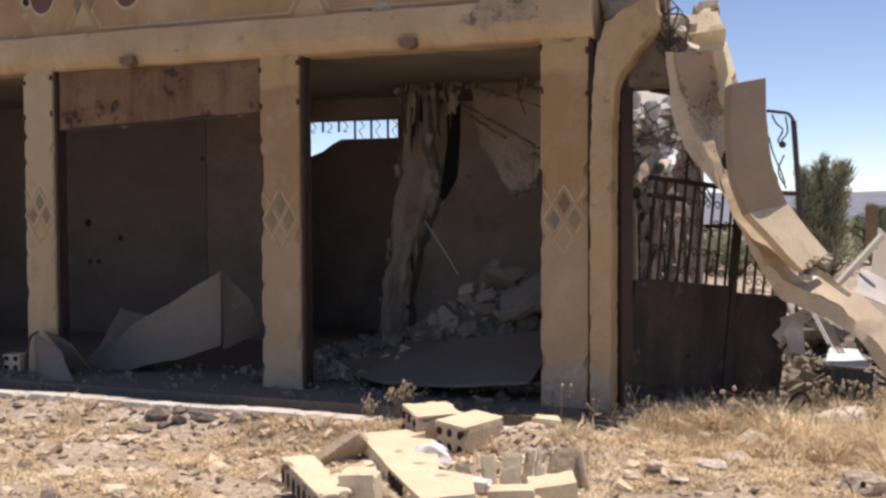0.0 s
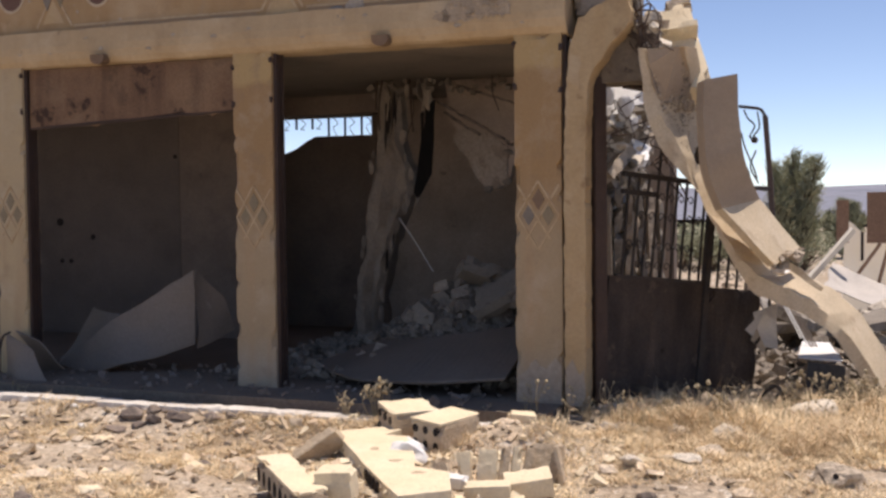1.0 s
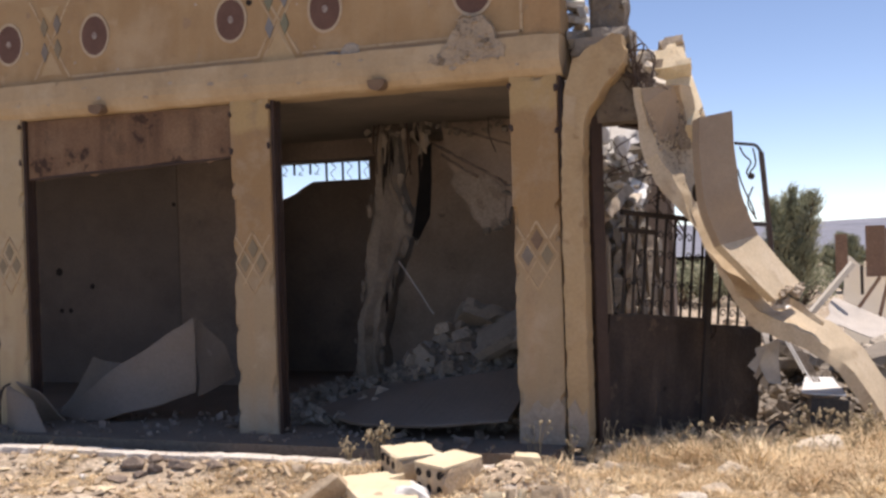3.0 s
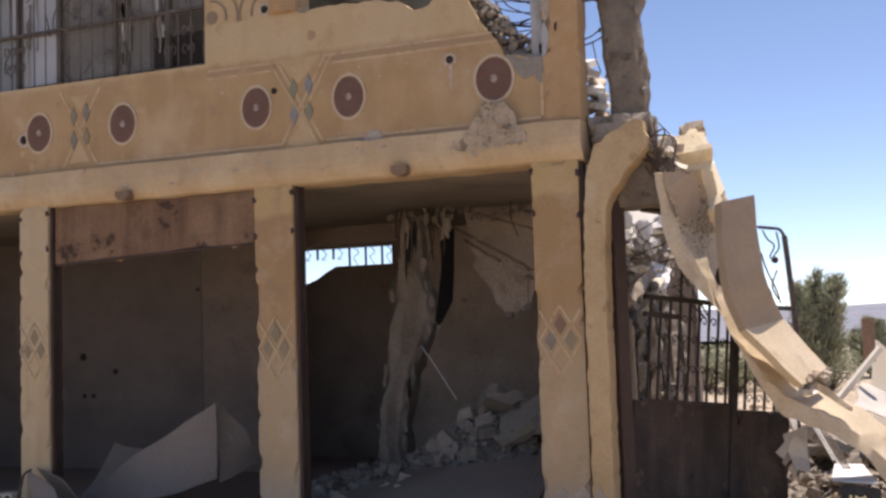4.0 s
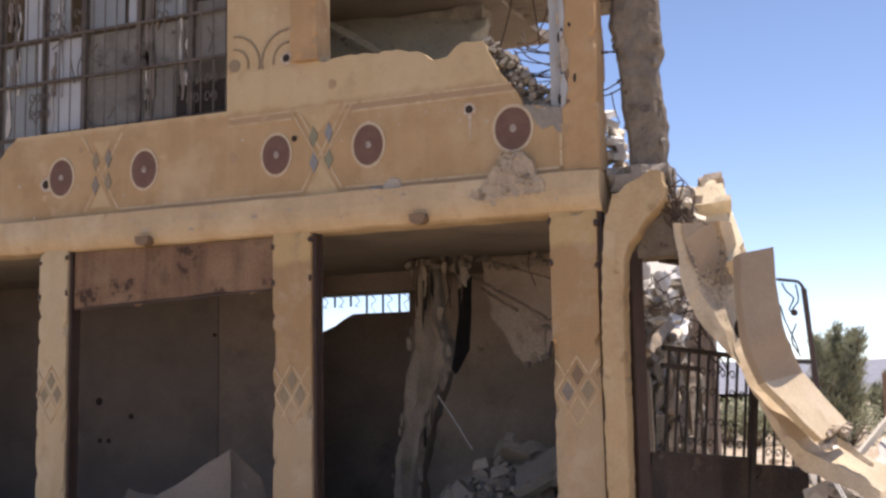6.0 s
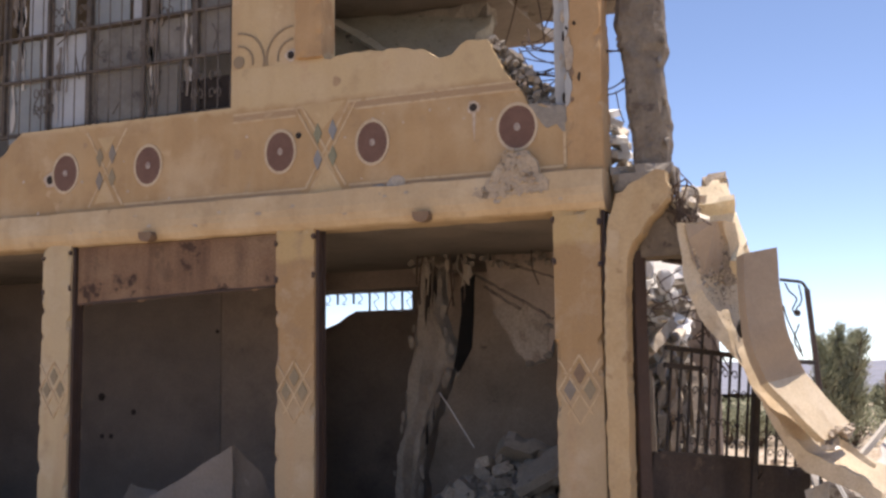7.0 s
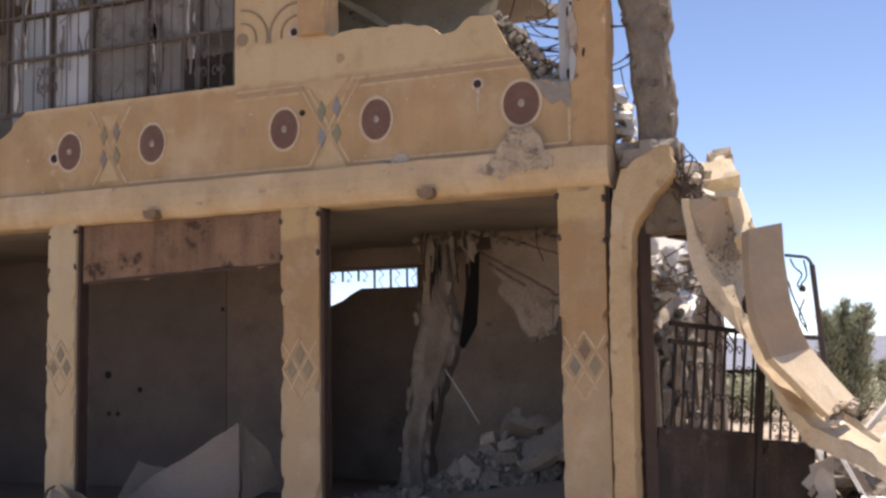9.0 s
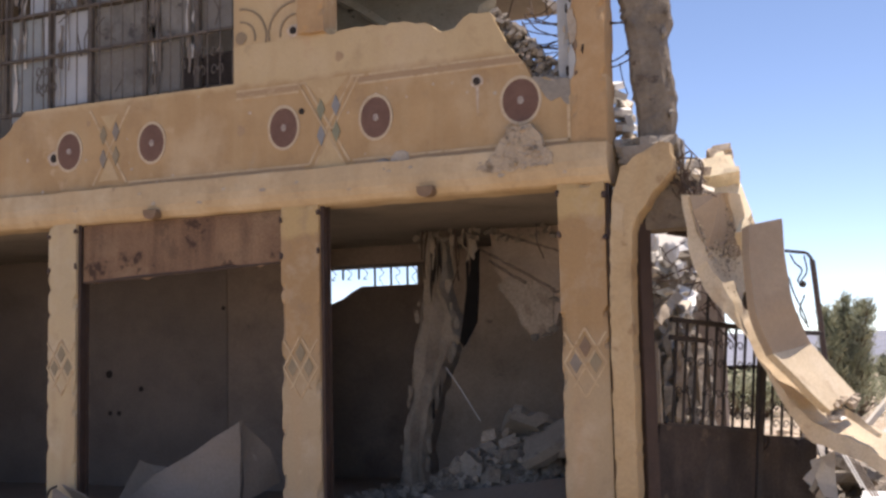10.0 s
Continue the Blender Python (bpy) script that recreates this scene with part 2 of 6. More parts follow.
M_SOIL = material("dry_soil", (0.40, 0.315, 0.225), (0.55, 0.455, 0.345), 2.6, 0.97, 1.0, 22, (0.70, 0.62, 0.51), 7, 0.57, fine=0.5, blotch=[((0.36, 0.25, 0.15), 1.4, 0.53, 0.6), ((0.17, 0.125, 0.09), 9.0, 0.60, 0.6)])
M_WINBAR = material("dusty_window_iron", (0.095, 0.078, 0.066), (0.15, 0.125, 0.105), 6, 0.8, 0.1, 60)
M_GREENL = material("green_tile", (0.195, 0.19, 0.125), (0.24, 0.225, 0.15), 8, 0.8, 0.05, 60, fine=0.1)
M_BLUEL = material("blue_grey_tile", (0.205, 0.205, 0.205), (0.245, 0.235, 0.225), 8, 0.8, 0.05, 60, fine=0.1)
M_CHIPS = material("pale_earth_chips", (0.70, 0.57, 0.41), (0.50, 0.38, 0.26), 3, 0.96, 0.4, 40, per_island=0.3)
M_DARKROCK = material("dark_brown_rock", (0.19, 0.15, 0.125), (0.28, 0.225, 0.18), 7, 0.95, 0.5, 40, per_piece=0.2)
M_SHREDS = material("torn_pale_render", (0.315, 0.258, 0.20), (0.235, 0.19, 0.148), 3, 0.95, 0.4, 30, (0.2, 0.16, 0.125), 6, 0.62, fine=0.2)
M_GRASS = material("dry_grass", (0.90, 0.74, 0.49), (0.66, 0.50, 0.31), 1.5, 0.9, 0.0, 40, per_island=0.3)
M_WEED = material("dry_weed", (0.40, 0.33, 0.21), (0.34, 0.27, 0.17), 5, 0.9, 0.0, 40, per_island=0.3)
M_BARK = material("conifer_bark", (0.12, 0.085, 0.06), (0.16, 0.115, 0.08), 8, 0.95, 0.5, 30)
# foliage green lightened so its colour carries some haze
M_LEAF = material("hazed_needles", (0.235, 0.25, 0.15), (0.32, 0.315, 0.205), 3, 0.8, 0.0, 30, per_island=0.4)
M_FARWALL = material("white_render", (0.88, 0.82, 0.70), (0.83, 0.76, 0.63), 2, 0.93, 0.05, 35, (0.62, 0.53, 0.42), 4, 0.72, fine=0.05)
M_FARBROWN = material("brown_render", (0.36, 0.225, 0.15), (0.31, 0.195, 0.13), 3, 0.93, 0.3, 35)
# blue-grey tint puts the haze of distance into the land's colour
M_HILL = material("haze_tinted_land", (0.25, 0.255, 0.29), (0.20, 0.21, 0.25), 0.006, 1.0, 0.0, 0.03)


# ---- building helpers ----
def thing(name, at, label, category, group="", kind=""):
    """An Empty at the base of a thing, which holds its parts."""
    ob = new(name)
    ob.empty_display_size = 0.1
    ob.location = at
    return tagged(ob, label, category, group, kind)


def part(name, bm, mat, parent=None, label="", smooth=False):
    """Links a bmesh, given in the place's own metres, as one mesh object under parent."""
    me = bpy.data.meshes.new(name)
    bmesh.ops.recalc_face_normals(bm, faces=bm.faces[:])
    bm.to_mesh(me)
    bm.free()
    me.materials.append(mat)
    if smooth:
        for p in me.polygons:
            p.use_smooth = True
        me.set_sharp_from_angle(angle=radians(38))
    ob = new(name, me)
    if parent is not None:
        ob.parent = parent
        ob.matrix_parent_inverse = Matrix.Translation(-parent.location)
    if label:
        ob["label"] = label
    return ob


def single(name, bm, mat, label, category, group="", kind="", smooth=False):
    return tagged(part(name, bm, mat, None, "", smooth), label, category, group, kind)


def add_box(bm, lo, hi, m=None):
    vs = [bm.verts.new((x, y, z)) for x in (lo[0], hi[0]) for y in (lo[1], hi[1]) for z in (lo[2], hi[2])]
    for f in ((0, 1, 3, 2), (4, 6, 7, 5), (0, 4, 5, 1), (2, 3, 7, 6), (0, 2, 6, 4), (1, 5, 7, 3)):
        bm.faces.new([vs[i] for i in f])
    if m is not None:
        for v in vs:
            v.co = m @ v.co
    return vs


def box(lo, hi, m=None, bevel=0.0):
    bm = bmesh.new()
    add_box(bm, lo, hi, m)
    if bevel:
        bmesh.ops.bevel(bm, geom=bm.edges[:], offset=bevel, segments=2, affect='EDGES')
    return bm


def wobble(p, size, freq, seed):
    q = p * freq + Vector((seed * 7.1, seed * 3.7, seed * 5.3))
    return noise.noise_vector(q) * size


def worn_box(lo, hi, cell=0.08, chip=0.02, seed=1, m=None):
    """A box with a fine skin whose corners and edges are chipped back."""
    bm = bmesh.new()
    lo, hi = Vector(lo), Vector(hi)
    size = hi - lo
    n = [max(1, min(60, round(s / cell))) for s in size]
    grid = {}

    def vert(i, j, k):
        key = (i, j, k)
        if key not in grid:
            p = Vector((lo.x + size.x * i / n[0], lo.y + size.y * j / n[1], lo.z + size.z * k / n[2]))
            rim = sum(a in (0, b) for a, b in zip(key, n))
            s = wobble(p, 1.0, 2.2, seed)
            if rim >= 2:
                c = (lo + hi) / 2
                inward = Vector([(1 if p[a] < c[a] else -1) if key[a] in (0, n[a]) else 0 for a in range(3)])
                amount = max(0.04, 1.5 * noise.noise(p * 8.0 + Vector((seed, 0, seed))) - 0.18)
                p = p + inward * amount * chip * 2.2
            p = p + s * chip * 0.18
            grid[key] = bm.verts.new(p)
        return grid[key]

    for a in range(3):
        b, c = (a + 1) % 3, (a + 2) % 3
        for end in (0, n[a]):
            for i in range(n[b]):
                for j in range(n[c]):
                    keys = []
                    for u, v in ((i, j), (i + 1, j), (i + 1, j + 1), (i, j + 1)):
                        k = [0, 0, 0]
                        k[a], k[b], k[c] = end, u, v
                        keys.append(vert(*k))
                    bm.faces.new(keys)
    if m is not None:
        bm.transform(m)
    return bm


def plate_outline(points, y0, y1, to=None, bm=None):
    """An outline in (x, z) given thickness from y0 to y1."""
    bm = bm or bmesh.new()
    a = [bm.verts.new((x, y0, z)) for x, z in points]
    b = [bm.verts.new((x, y1, z)) for x, z in points]
    bm.faces.new(a)
    bm.faces.new(list(reversed(b)))
    for i in range(len(points)):
        j = (i + 1) % len(points)
        bm.faces.new((a[i], b[i], b[j], a[j]))
    if to is not None:
        bm.transform(to)
    return bm


def jagged(points, step, size, seed):
    """Breaks the straight lines between points into short uneven ones."""
    rnd = random.Random(seed)
    out = []
    for (x0, z0), (x1, z1) in zip(points, points[1:]):
        d = math.hypot(x1 - x0, z1 - z0)
        k = max(1, int(d / step))
        for i in range(k):
            f = i / k
            w = size if i else size * 0.3
            out.append((x0 + (x1 - x0) * f + rnd.uniform(-w, w) * 0.5, z0 + (z1 - z0) * f + rnd.uniform(-w, w)))
    out.append(points[-1])
    return out


def glide(points, per=8):
    """A smooth line through points."""
    ps = [Vector(p) for p in points]
    ps = [2 * ps[0] - ps[1]] + ps + [2 * ps[-1] - ps[-2]]
    out = []
    for i in range(1, len(ps) - 2):
        p0, p1, p2, p3 = ps[i - 1:i + 3]
        for k in range(per):
            t = k / per
            out.append(0.5 * (2 * p1 + (p2 - p0) * t + (2 * p0 - 5 * p1 + 4 * p2 - p3) * t * t + (3 * p1 - p0 - 3 * p2 + p3) * t ** 3))
    out.append(ps[-2])
    return out


def add_tube(bm, points, r, sides=6):
    ps = [Vector(p) for p in points]
    rings = []
    for i, p in enumerate(ps):
        way = (ps[min(i + 1, len(ps) - 1)] - ps[max(i - 1, 0)]).normalized()
        side = way.orthogonal() if i == 0 else (rings_side - way * rings_side.dot(way))
        side.normalize()
        rings_side = side
        up = way.cross(side)
        rings.append([bm.verts.new(p + (side * math.cos(a) + up * math.sin(a)) * r)
                      for a in (2 * math.pi * k / sides for k in range(sides))])
    for a, b in zip(rings, rings[1:]):
        for k in range(sides):
            bm.faces.new((a[k], a[(k + 1) % sides], b[(k + 1) % sides], b[k]))
    bm.faces.new(rings[0])
    bm.faces.new(list(reversed(rings[-1])))


def tube(points, r, sides=6):
    bm = bmesh.new()
    add_tube(bm, points, r, sides)
    return bm


def loft(rails, per=10, rough=0.0, seed=1, freq=6.0):
    """A closed skin stretched over rails that run side by side round a member."""
    lines = [glide(r, per) for r in rails]
    bm = bmesh.new()
    n, k = len(lines[0]), len(lines)
    vs = [[bm.verts.new(p + wobble(p, rough, freq, seed)) for p in line] for line in lines]
    for j in range(k):
        for i in range(n - 1):
            bm.faces.new((vs[j][i], vs[(j + 1) % k][i], vs[(j + 1) % k][i + 1], vs[j][i + 1]))
    bm.faces.new([vs[j][0] for j in range(k)])
    bm.faces.new([vs[j][-1] for j in reversed(range(k))])
    return bm


def add_chunk(bm, at, size, rnd, flat=1.0):
    """One broken lump: a box with its corners pushed about."""
    m = Matrix.LocRotScale(Vector(at), Euler((rnd.uniform(-.7, .7), rnd.uniform(-.7, .7), rnd.uniform(0, 6.28))), None)
    vs = add_box(bm, (-.5, -.5, -.5), (.5, .5, .5))
    sx, sy, sz = size * rnd.uniform(.7, 1.5), size * rnd.uniform(.6, 1.1), size * rnd.uniform(.4, .9) * flat
    for v in vs:
        v.co = m @ Vector((v.co.x * sx * rnd.uniform(.55, 1.1), v.co.y * sy * rnd.uniform(.55, 1.1), v.co.z * sz * rnd.uniform(.55, 1.1)))


def lump(at, size, seed, squash=(1, 1, 1), detail=2, rough=0.35):
    """A rounded, uneven rock."""
    bm = bmesh.new()
    bmesh.ops.create_icosphere(bm, subdivisions=detail, radius=1.0)
    for v in bm.verts:
        d = 1 + rough * noise.noise(v.co * 1.3 + Vector((seed, 2 * seed, 0))) + 0.15 * noise.noise(v.co * 3.5 + Vector((seed, 0, 0)))
        v.co = Vector((v.co.x * squash[0], v.co.y * squash[1], v.co.z * squash[2])) * d * size + Vector(at)
    return bm


def shard(at, size, seed, squash=(1, 1, 1)):
    """An angular broken stone."""
    rnd = random.Random(int(seed * 1000))
    bm = bmesh.new()
    for i in range(15):
        p = Vector((rnd.gauss(0, 1), rnd.gauss(0, 1), rnd.gauss(0, 1))).normalized() * rnd.uniform(.75, 1.1)
        bm.verts.new(Vector((p.x * squash[0], p.y * squash[1], p.z * squash[2])) * size + Vector(at))
    hull = bmesh.ops.convex_hull(bm, input=bm.verts[:])
    bmesh.ops.delete(bm, geom=[v for v in bm.verts if not v.link_faces], context='VERTS')
    bmesh.ops.bevel(bm, geom=bm.edges[:], offset=size * 0.06, segments=1, affect='EDGES')
    return bm


def smooth_step(a, b, x):
    t = min(1.0, max(0.0, (x - a) / (b - a)))
    return t * t * (3 - 2 * t)


# ---- ground ----
def ground_z(x, y):
    z = -0.17 + 0.06 * smooth_step(-1.7, 0.5, x) * smooth_step(-3.2, -0.9, y)
    z += 0.115 * smooth_step(-1.35, -0.95, y) * (1 - smooth_step(-0.1, 0.8, x))
    z -= 0.075 * smooth_step(-0.84, -0.77, y) * (1 - smooth_step(-0.1, 0.8, x))
    near = math.exp(-((x - 0) ** 2 + (y + 2) ** 2) / 160.0)
    p = Vector((x, y, 0))
    z += near * (1 - 0.85 * smooth_step(-1.35, -0.98, y) * (1 - smooth_step(-1.9, -0.8, x))) * (0.045 * noise.noise(p * 0.9) + 0.03 * noise.noise(p * 2.7) + 0.014 * noise.noise(p * 7.0))
    z += (1 - near) * 0.25 * noise.noise(p * 0.05)
    return z


def spread(lo, hi, fine, far):
    """Even steps between lo and hi, then steps that grow out to far."""
    out = [lo + (hi - lo) * i / round((hi - lo) / fine) for i in range(round((hi - lo) / fine) + 1)]
    step, a = fine, hi
    while a < far:
        step *= 1.35
        a += step
        out.append(a)
    step, a = fine, lo
    while a > -far:
        step *= 1.35
        a -= step
        out.insert(0, a)
    return out


xs, ys = spread(-7.5, 5.0, 0.07, 4500.0), spread(-4.0, 2.0, 0.07, 4500.0)
bm = bmesh.new()
rows = [[bm.verts.new((x, y, ground_z(x, y))) for x in xs] for y in ys]
for j in range(len(ys) - 1):
    for i in range(len(xs) - 1):
        bm.faces.new((rows[j][i], rows[j][i + 1], rows[j + 1][i + 1], rows[j + 1][i]))
single("ground", bm, M_SOIL, "dry stony soil with bleached dust and pebbles", "ground", kind="structure", smooth=True)

# Far hills
bm = bmesh.new()
prev = None
for i in range(140):
    a = radians(-75 + 150 * i / 139)
    r = 3000
    h = 26 + 34 * smooth_step(-0.1, 0.35, a) + 22 * noise.noise(Vector((a * 5, 1, 0))) + 9 * noise.noise(Vector((a * 19, 4, 0)))
    ring = [bm.verts.new((math.sin(a) * (r - q), math.cos(a) * (r - q), zz)) for q, zz in ((900, -6), (420, h * 0.45), (0, h), (-300, -6))]
    if prev:
        for k in range(3):
            bm.faces.new((prev[k], ring[k], ring[k + 1], prev[k + 1]))
    prev = ring
single("hills", bm, M_HILL, "low bare hills with distance haze in their colour", "hills", kind="structure", smooth=True)

# scrub plain between the yard and the hills, in the same haze tint
bm = bmesh.new()
prev = None
for i in range(101):
    a = radians(-75 + 150 * i / 100)
    ring = [bm.verts.new((math.sin(a) * r, math.cos(a) * r, 0.3 + 0.25 * noise.noise(Vector((a * 30, r * 0.02, 0))))) for r in (58 + 8 * noise.noise(Vector((a * 25, 7, 0))), 90, 160, 320, 700, 1400, 2300)]
    if prev:
        for k in range(6):
            bm.faces.new((prev[k], ring[k], ring[k + 1], prev[k + 1]))
    prev = ring
single("scrub_plain", bm, M_HILL, "scrub plain with blue-grey distance haze in its colour", "plain", kind="structure", smooth=True)

# ---- floor of the shops ----
bm = plate_outline([(-9.5, -0.26)] + [(x, 0.0) for x in (-9.5, -0.12)] + [(-0.12, -0.26)], -0.46, 4.9)
single("floor", bm, M_FLOOR, "dusty concrete shop floor littered with debris", "floor", kind="structure")
kerb = thing("kerb", (-5.0, -0.84, -0.2), "pale worn concrete kerb along the shop front", "kerb", kind="structure")
rnd = random.Random(4)
x = -9.5
while x < -0.5:
    w = rnd.uniform(0.85, 1.05)
    part("kerb_stone", worn_box((x + 0.004, -0.93, -0.26), (min(x + w, -0.45), -0.752, -0.018 + rnd.uniform(-.006, .006)), 0.04, 0.02, rnd.random() * 9), M_KERB, kerb)
    x += w

# ---- the ruined building: lower storey ----
hall = thing("ruined_building", (-4.5, 0.1, 0.0), "two-storey ochre plastered shop building with its corner blown away", "building")
for name, x0, x1, mat in (("pillar", -8.25, -7.87, M_PALE), ("pillar", -5.68, -5.34, M_PALE), ("pillar", -3.05, -2.665, M_PILLAR), ("pillar", -0.495, -0.11, M_PILLAR)):
    pil = part(name, worn_box((x0, 0.0, -0.02), (x1, 0.2, 2.9), 0.045, 0.016, x0), mat, hall, "chipped plastered pillar with a painted lozenge pattern")
    cx = (x0 + x1) / 2
    if mat is not M_PALE or x0 > -6:
        # lozenges: one above, two beside, with crossing lines
        pz = 1.48 if x0 > -4 else 1.515
        for dx, dzz, mm in ((0.0, 0.125, M_UMBER if x0 > -1 else M_OLIVE), (-0.08, 0.0, M_SLATE if x0 > -1 else M_OLIVE), (0.08, 0.0, M_OLIVE)):
            r, h = 0.05, 0.083
            part("lozenge", plate_outline([(cx + dx - r, pz + dzz), (cx + dx, pz + dzz - h), (cx + dx + r, pz + dzz), (cx + dx, pz + dzz + h)], -0.0065, 0.004), mm, pil, "grey-brown painted lozenge")
        for a, b in (((-0.17, 0.24), (0.10, -0.19)), ((0.17, 0.24), (-0.10, -0.19)), ((0.0, 0.27), (0.17, 0.0)), ((0.0, 0.27), (-0.17, 0.0)),
                     ((-0.17, 0.0), (0.0, -0.27)), ((0.17, 0.0), (0.0, -0.27))):
            d = Vector((b[0] - a[0], b[1] - a[1]))
            nrm = Vector((-d.y, d.x)).normalized() * 0.008
            bm = plate_outline([(cx + a[0] - nrm.x, pz + a[1] - nrm.y), (cx + b[0] - nrm.x, pz + b[1] - nrm.y),
                           (cx + b[0] + nrm.x, pz + b[1] + nrm.y), (cx + a[0] + nrm.x, pz + a[1] + nrm.y)], -0.0055 - 0.0004 * len(pil.children), 0.003)
            part("lozenge_line", bm, M_LINE, pil)
    for ex in (x0 + 0.004, x1 - 0.004):
        for bz in (2.80, 2.47):
            part("bracket_stub", shard((ex, -0.002, bz + 0.02 * math.sin(ex * 9)), 0.034, abs(ex * 7 + bz), (0.8, 0.5, 1.1)), M_RAIL, pil, "dark broken shutter bracket")
    # steel shutter channel on the pillar's inner side
    bm = bmesh.new()
    section = [(0.002, 0.03), (0.03, 0.03), (0.03, 0.06), (0.012, 0.06), (0.012, 0.13), (0.03, 0.13), (0.03, 0.16), (0.002, 0.16)]
    foot, head = [[bm.verts.new((x1 + u, v, z)) for u, v in section] for z in (0.0, 2.88)]
    bm.faces.new(foot[::-1])
    bm.faces.new(head)
    for i in range(8):
        bm.faces.new((foot[i], foot[(i + 1) % 8], head[(i + 1) % 8], head[i]))
    part("shutter_channel", bm, M_RAIL, pil, "brown steel shutter channel")

# split half of the corner pillar, flaring into a broken bracket
corner = [(-0.085, 0.0), (0.075, 0.0), (0.079, 1.87), (0.103, 2.476), (0.153, 2.604), (0.246, 2.729), (0.338, 2.832), (0.43, 2.933), (0.442, 3.02),
          (0.417, 3.14), (0.344, 3.16), (0.263, 3.115), (0.127, 3.047), (0.035, 2.988), (-0.006, 2.858), (-0.042, 2.75), (-0.064, 2.531), (-0.09, 1.875)]
bm = plate_outline(jagged(corner + [corner[0]], 0.05, 0.016, 3)[:-1], -0.03, 0.2)
part("split_pillar", bm, M_BRACKET, hall, "split-off cream pillar flaring into a broken bracket")
# render worn off the feet of the corner pillars
for k, (pts, y0) in enumerate(((((-0.49, 0.0), (-0.48, 0.2), (-0.40, 0.26), (-0.33, 0.34), (-0.25, 0.27), (-0.17, 0.36), (-0.115, 0.3), (-0.115, 0.0), (-0.49, 0.0)), -0.007),
                               (((-0.08, 0.0), (-0.08, 0.28), (-0.03, 0.36), (0.03, 0.24), (0.07, 0.3), (0.072, 0.0), (-0.08, 0.0)), -0.036))):
    part("worn_foot", plate_outline(jagged(list(pts), 0.05, 0.025, 60 + k)[:-1], y0, y0 + 0.012), M_CONC, hall, "grey worn render at the pillar's foot")
# plaster patches on it
part("plaster_scar", plate_outline(jagged([(-0.05, 2.5), (0.04, 2.45), (0.05, 2.7), (-0.04, 2.72), (-0.05, 2.5)], 0.06, 0.02, 5)[:-1], -0.036, -0.03), M_BAND, hall)

# beam over the openings, with a rounded lower edge
profile = [(0.3, 3.2), (-0.055, 3.2), (-0.06, 3.06), (-0.055, 3.0), (-0.035, 2.94), (0.0, 2.895), (0.04, 2.88), (0.3, 2.88)]
rails = [[(-9.5, y, z), (-6.5, y, z), (-3.5, y, z), (-1.5, y, z), (-0.06, y, z)] for y, z in profile]
beam = part("beam", loft(rails, 30, 0.010, 5, 5.0), M_BAND, hall, "cream rounded beam above the shop openings", smooth=False)
for x in (-4.39, -1.60):
    bm = tube([(x, 0.0, 2.93), (x, -0.11, 2.925)], 0.075, 14)
    for v in bm.verts:
        v.co.z = 2.955 if v.co.z > 2.93 else 2.93 + (v.co.z - 2.93) * 0.8
    part("spout", bm, M_UMBER, beam, "short brown drain spout")
# broken scar in the beam and panel by the corner
scar = jagged([(-1.16, 3.05), (-0.95, 3.02), (-0.50, 3.05), (-0.50, 3.13), (-0.58, 3.2), (-0.60, 3.30), (-0.68, 3.39), (-0.84, 3.39), (-0.94, 3.28), (-0.99, 3.19), (-1.16, 3.05)], 0.04, 0.018, 8)[:-1]
part("plaster_scar", plate_outline(scar, -0.064, 0.0), M_SCAR, hall, "patch of broken plaster showing rough concrete")
rnd = random.Random(91)
bm = bmesh.new()
for i in range(110):
    x, z = rnd.uniform(-1.1, -0.54), rnd.uniform(3.04, 3.4)
    if abs(x + 0.8) < 0.27 - 0.6 * max(0.0, z - 3.08):
        add_chunk(bm, (x, -0.066 if z < 3.2 else -0.062, z), rnd.uniform(0.012, 0.04), rnd, 0.6)
tagged(part("scar_grit", bm, M_SCAR, hall, "grit of broken plaster"), kind="stuff")
for i in range(16):
    x, z = -6.2 + 0.38 * i + rnd.uniform(-.15, .15), rnd.uniform(2.98, 3.16)
    part("pock_mark", shard((x, -0.056, z), rnd.uniform(0.014, 0.032), i + 0.7, (1.5, 0.35, 0.8)), M_CONC, beam, "small chipped pock mark")
bm = lump((-2.02, -0.02, 3.17), 0.085, 3, (1.2, 0.5, 0.8))
part("plaster_scar", bm, M_CONCG, hall)

# parapet panel with its broken top
top = [(-9.5, 4.06), (-6.9, 4.05)]
broken_left = [(-6.9, 4.05), (-6.55, 3.75), (-6.2, 3.88), (-6.0, 4.06)]
right = [(-2.56, 4.39), (-2.2, 4.41), (-1.86, 4.40), (-1.62, 4.37), (-1.47, 4.26), (-1.34, 4.28), (-1.2, 4.39), (-1.03, 4.38), (-0.94, 4.21),
         (-0.86, 4.06), (-0.76, 3.94), (-0.68, 3.79), (-0.5, 3.74)]
outline = [(-9.5, 3.2), (-9.5, 4.06)] + jagged(broken_left, 0.07, 0.03, 2) + [(-3.53, 4.055), (-3.53, 4.40)] + jagged(right, 0.06, 0.022, 6) + [(-0.06, 3.74), (-0.06, 3.2)]
panel = part("parapet", plate_outline(outline, 0.0, 0.2), M_PANEL, hall, "ochre parapet panel with a broken top edge")
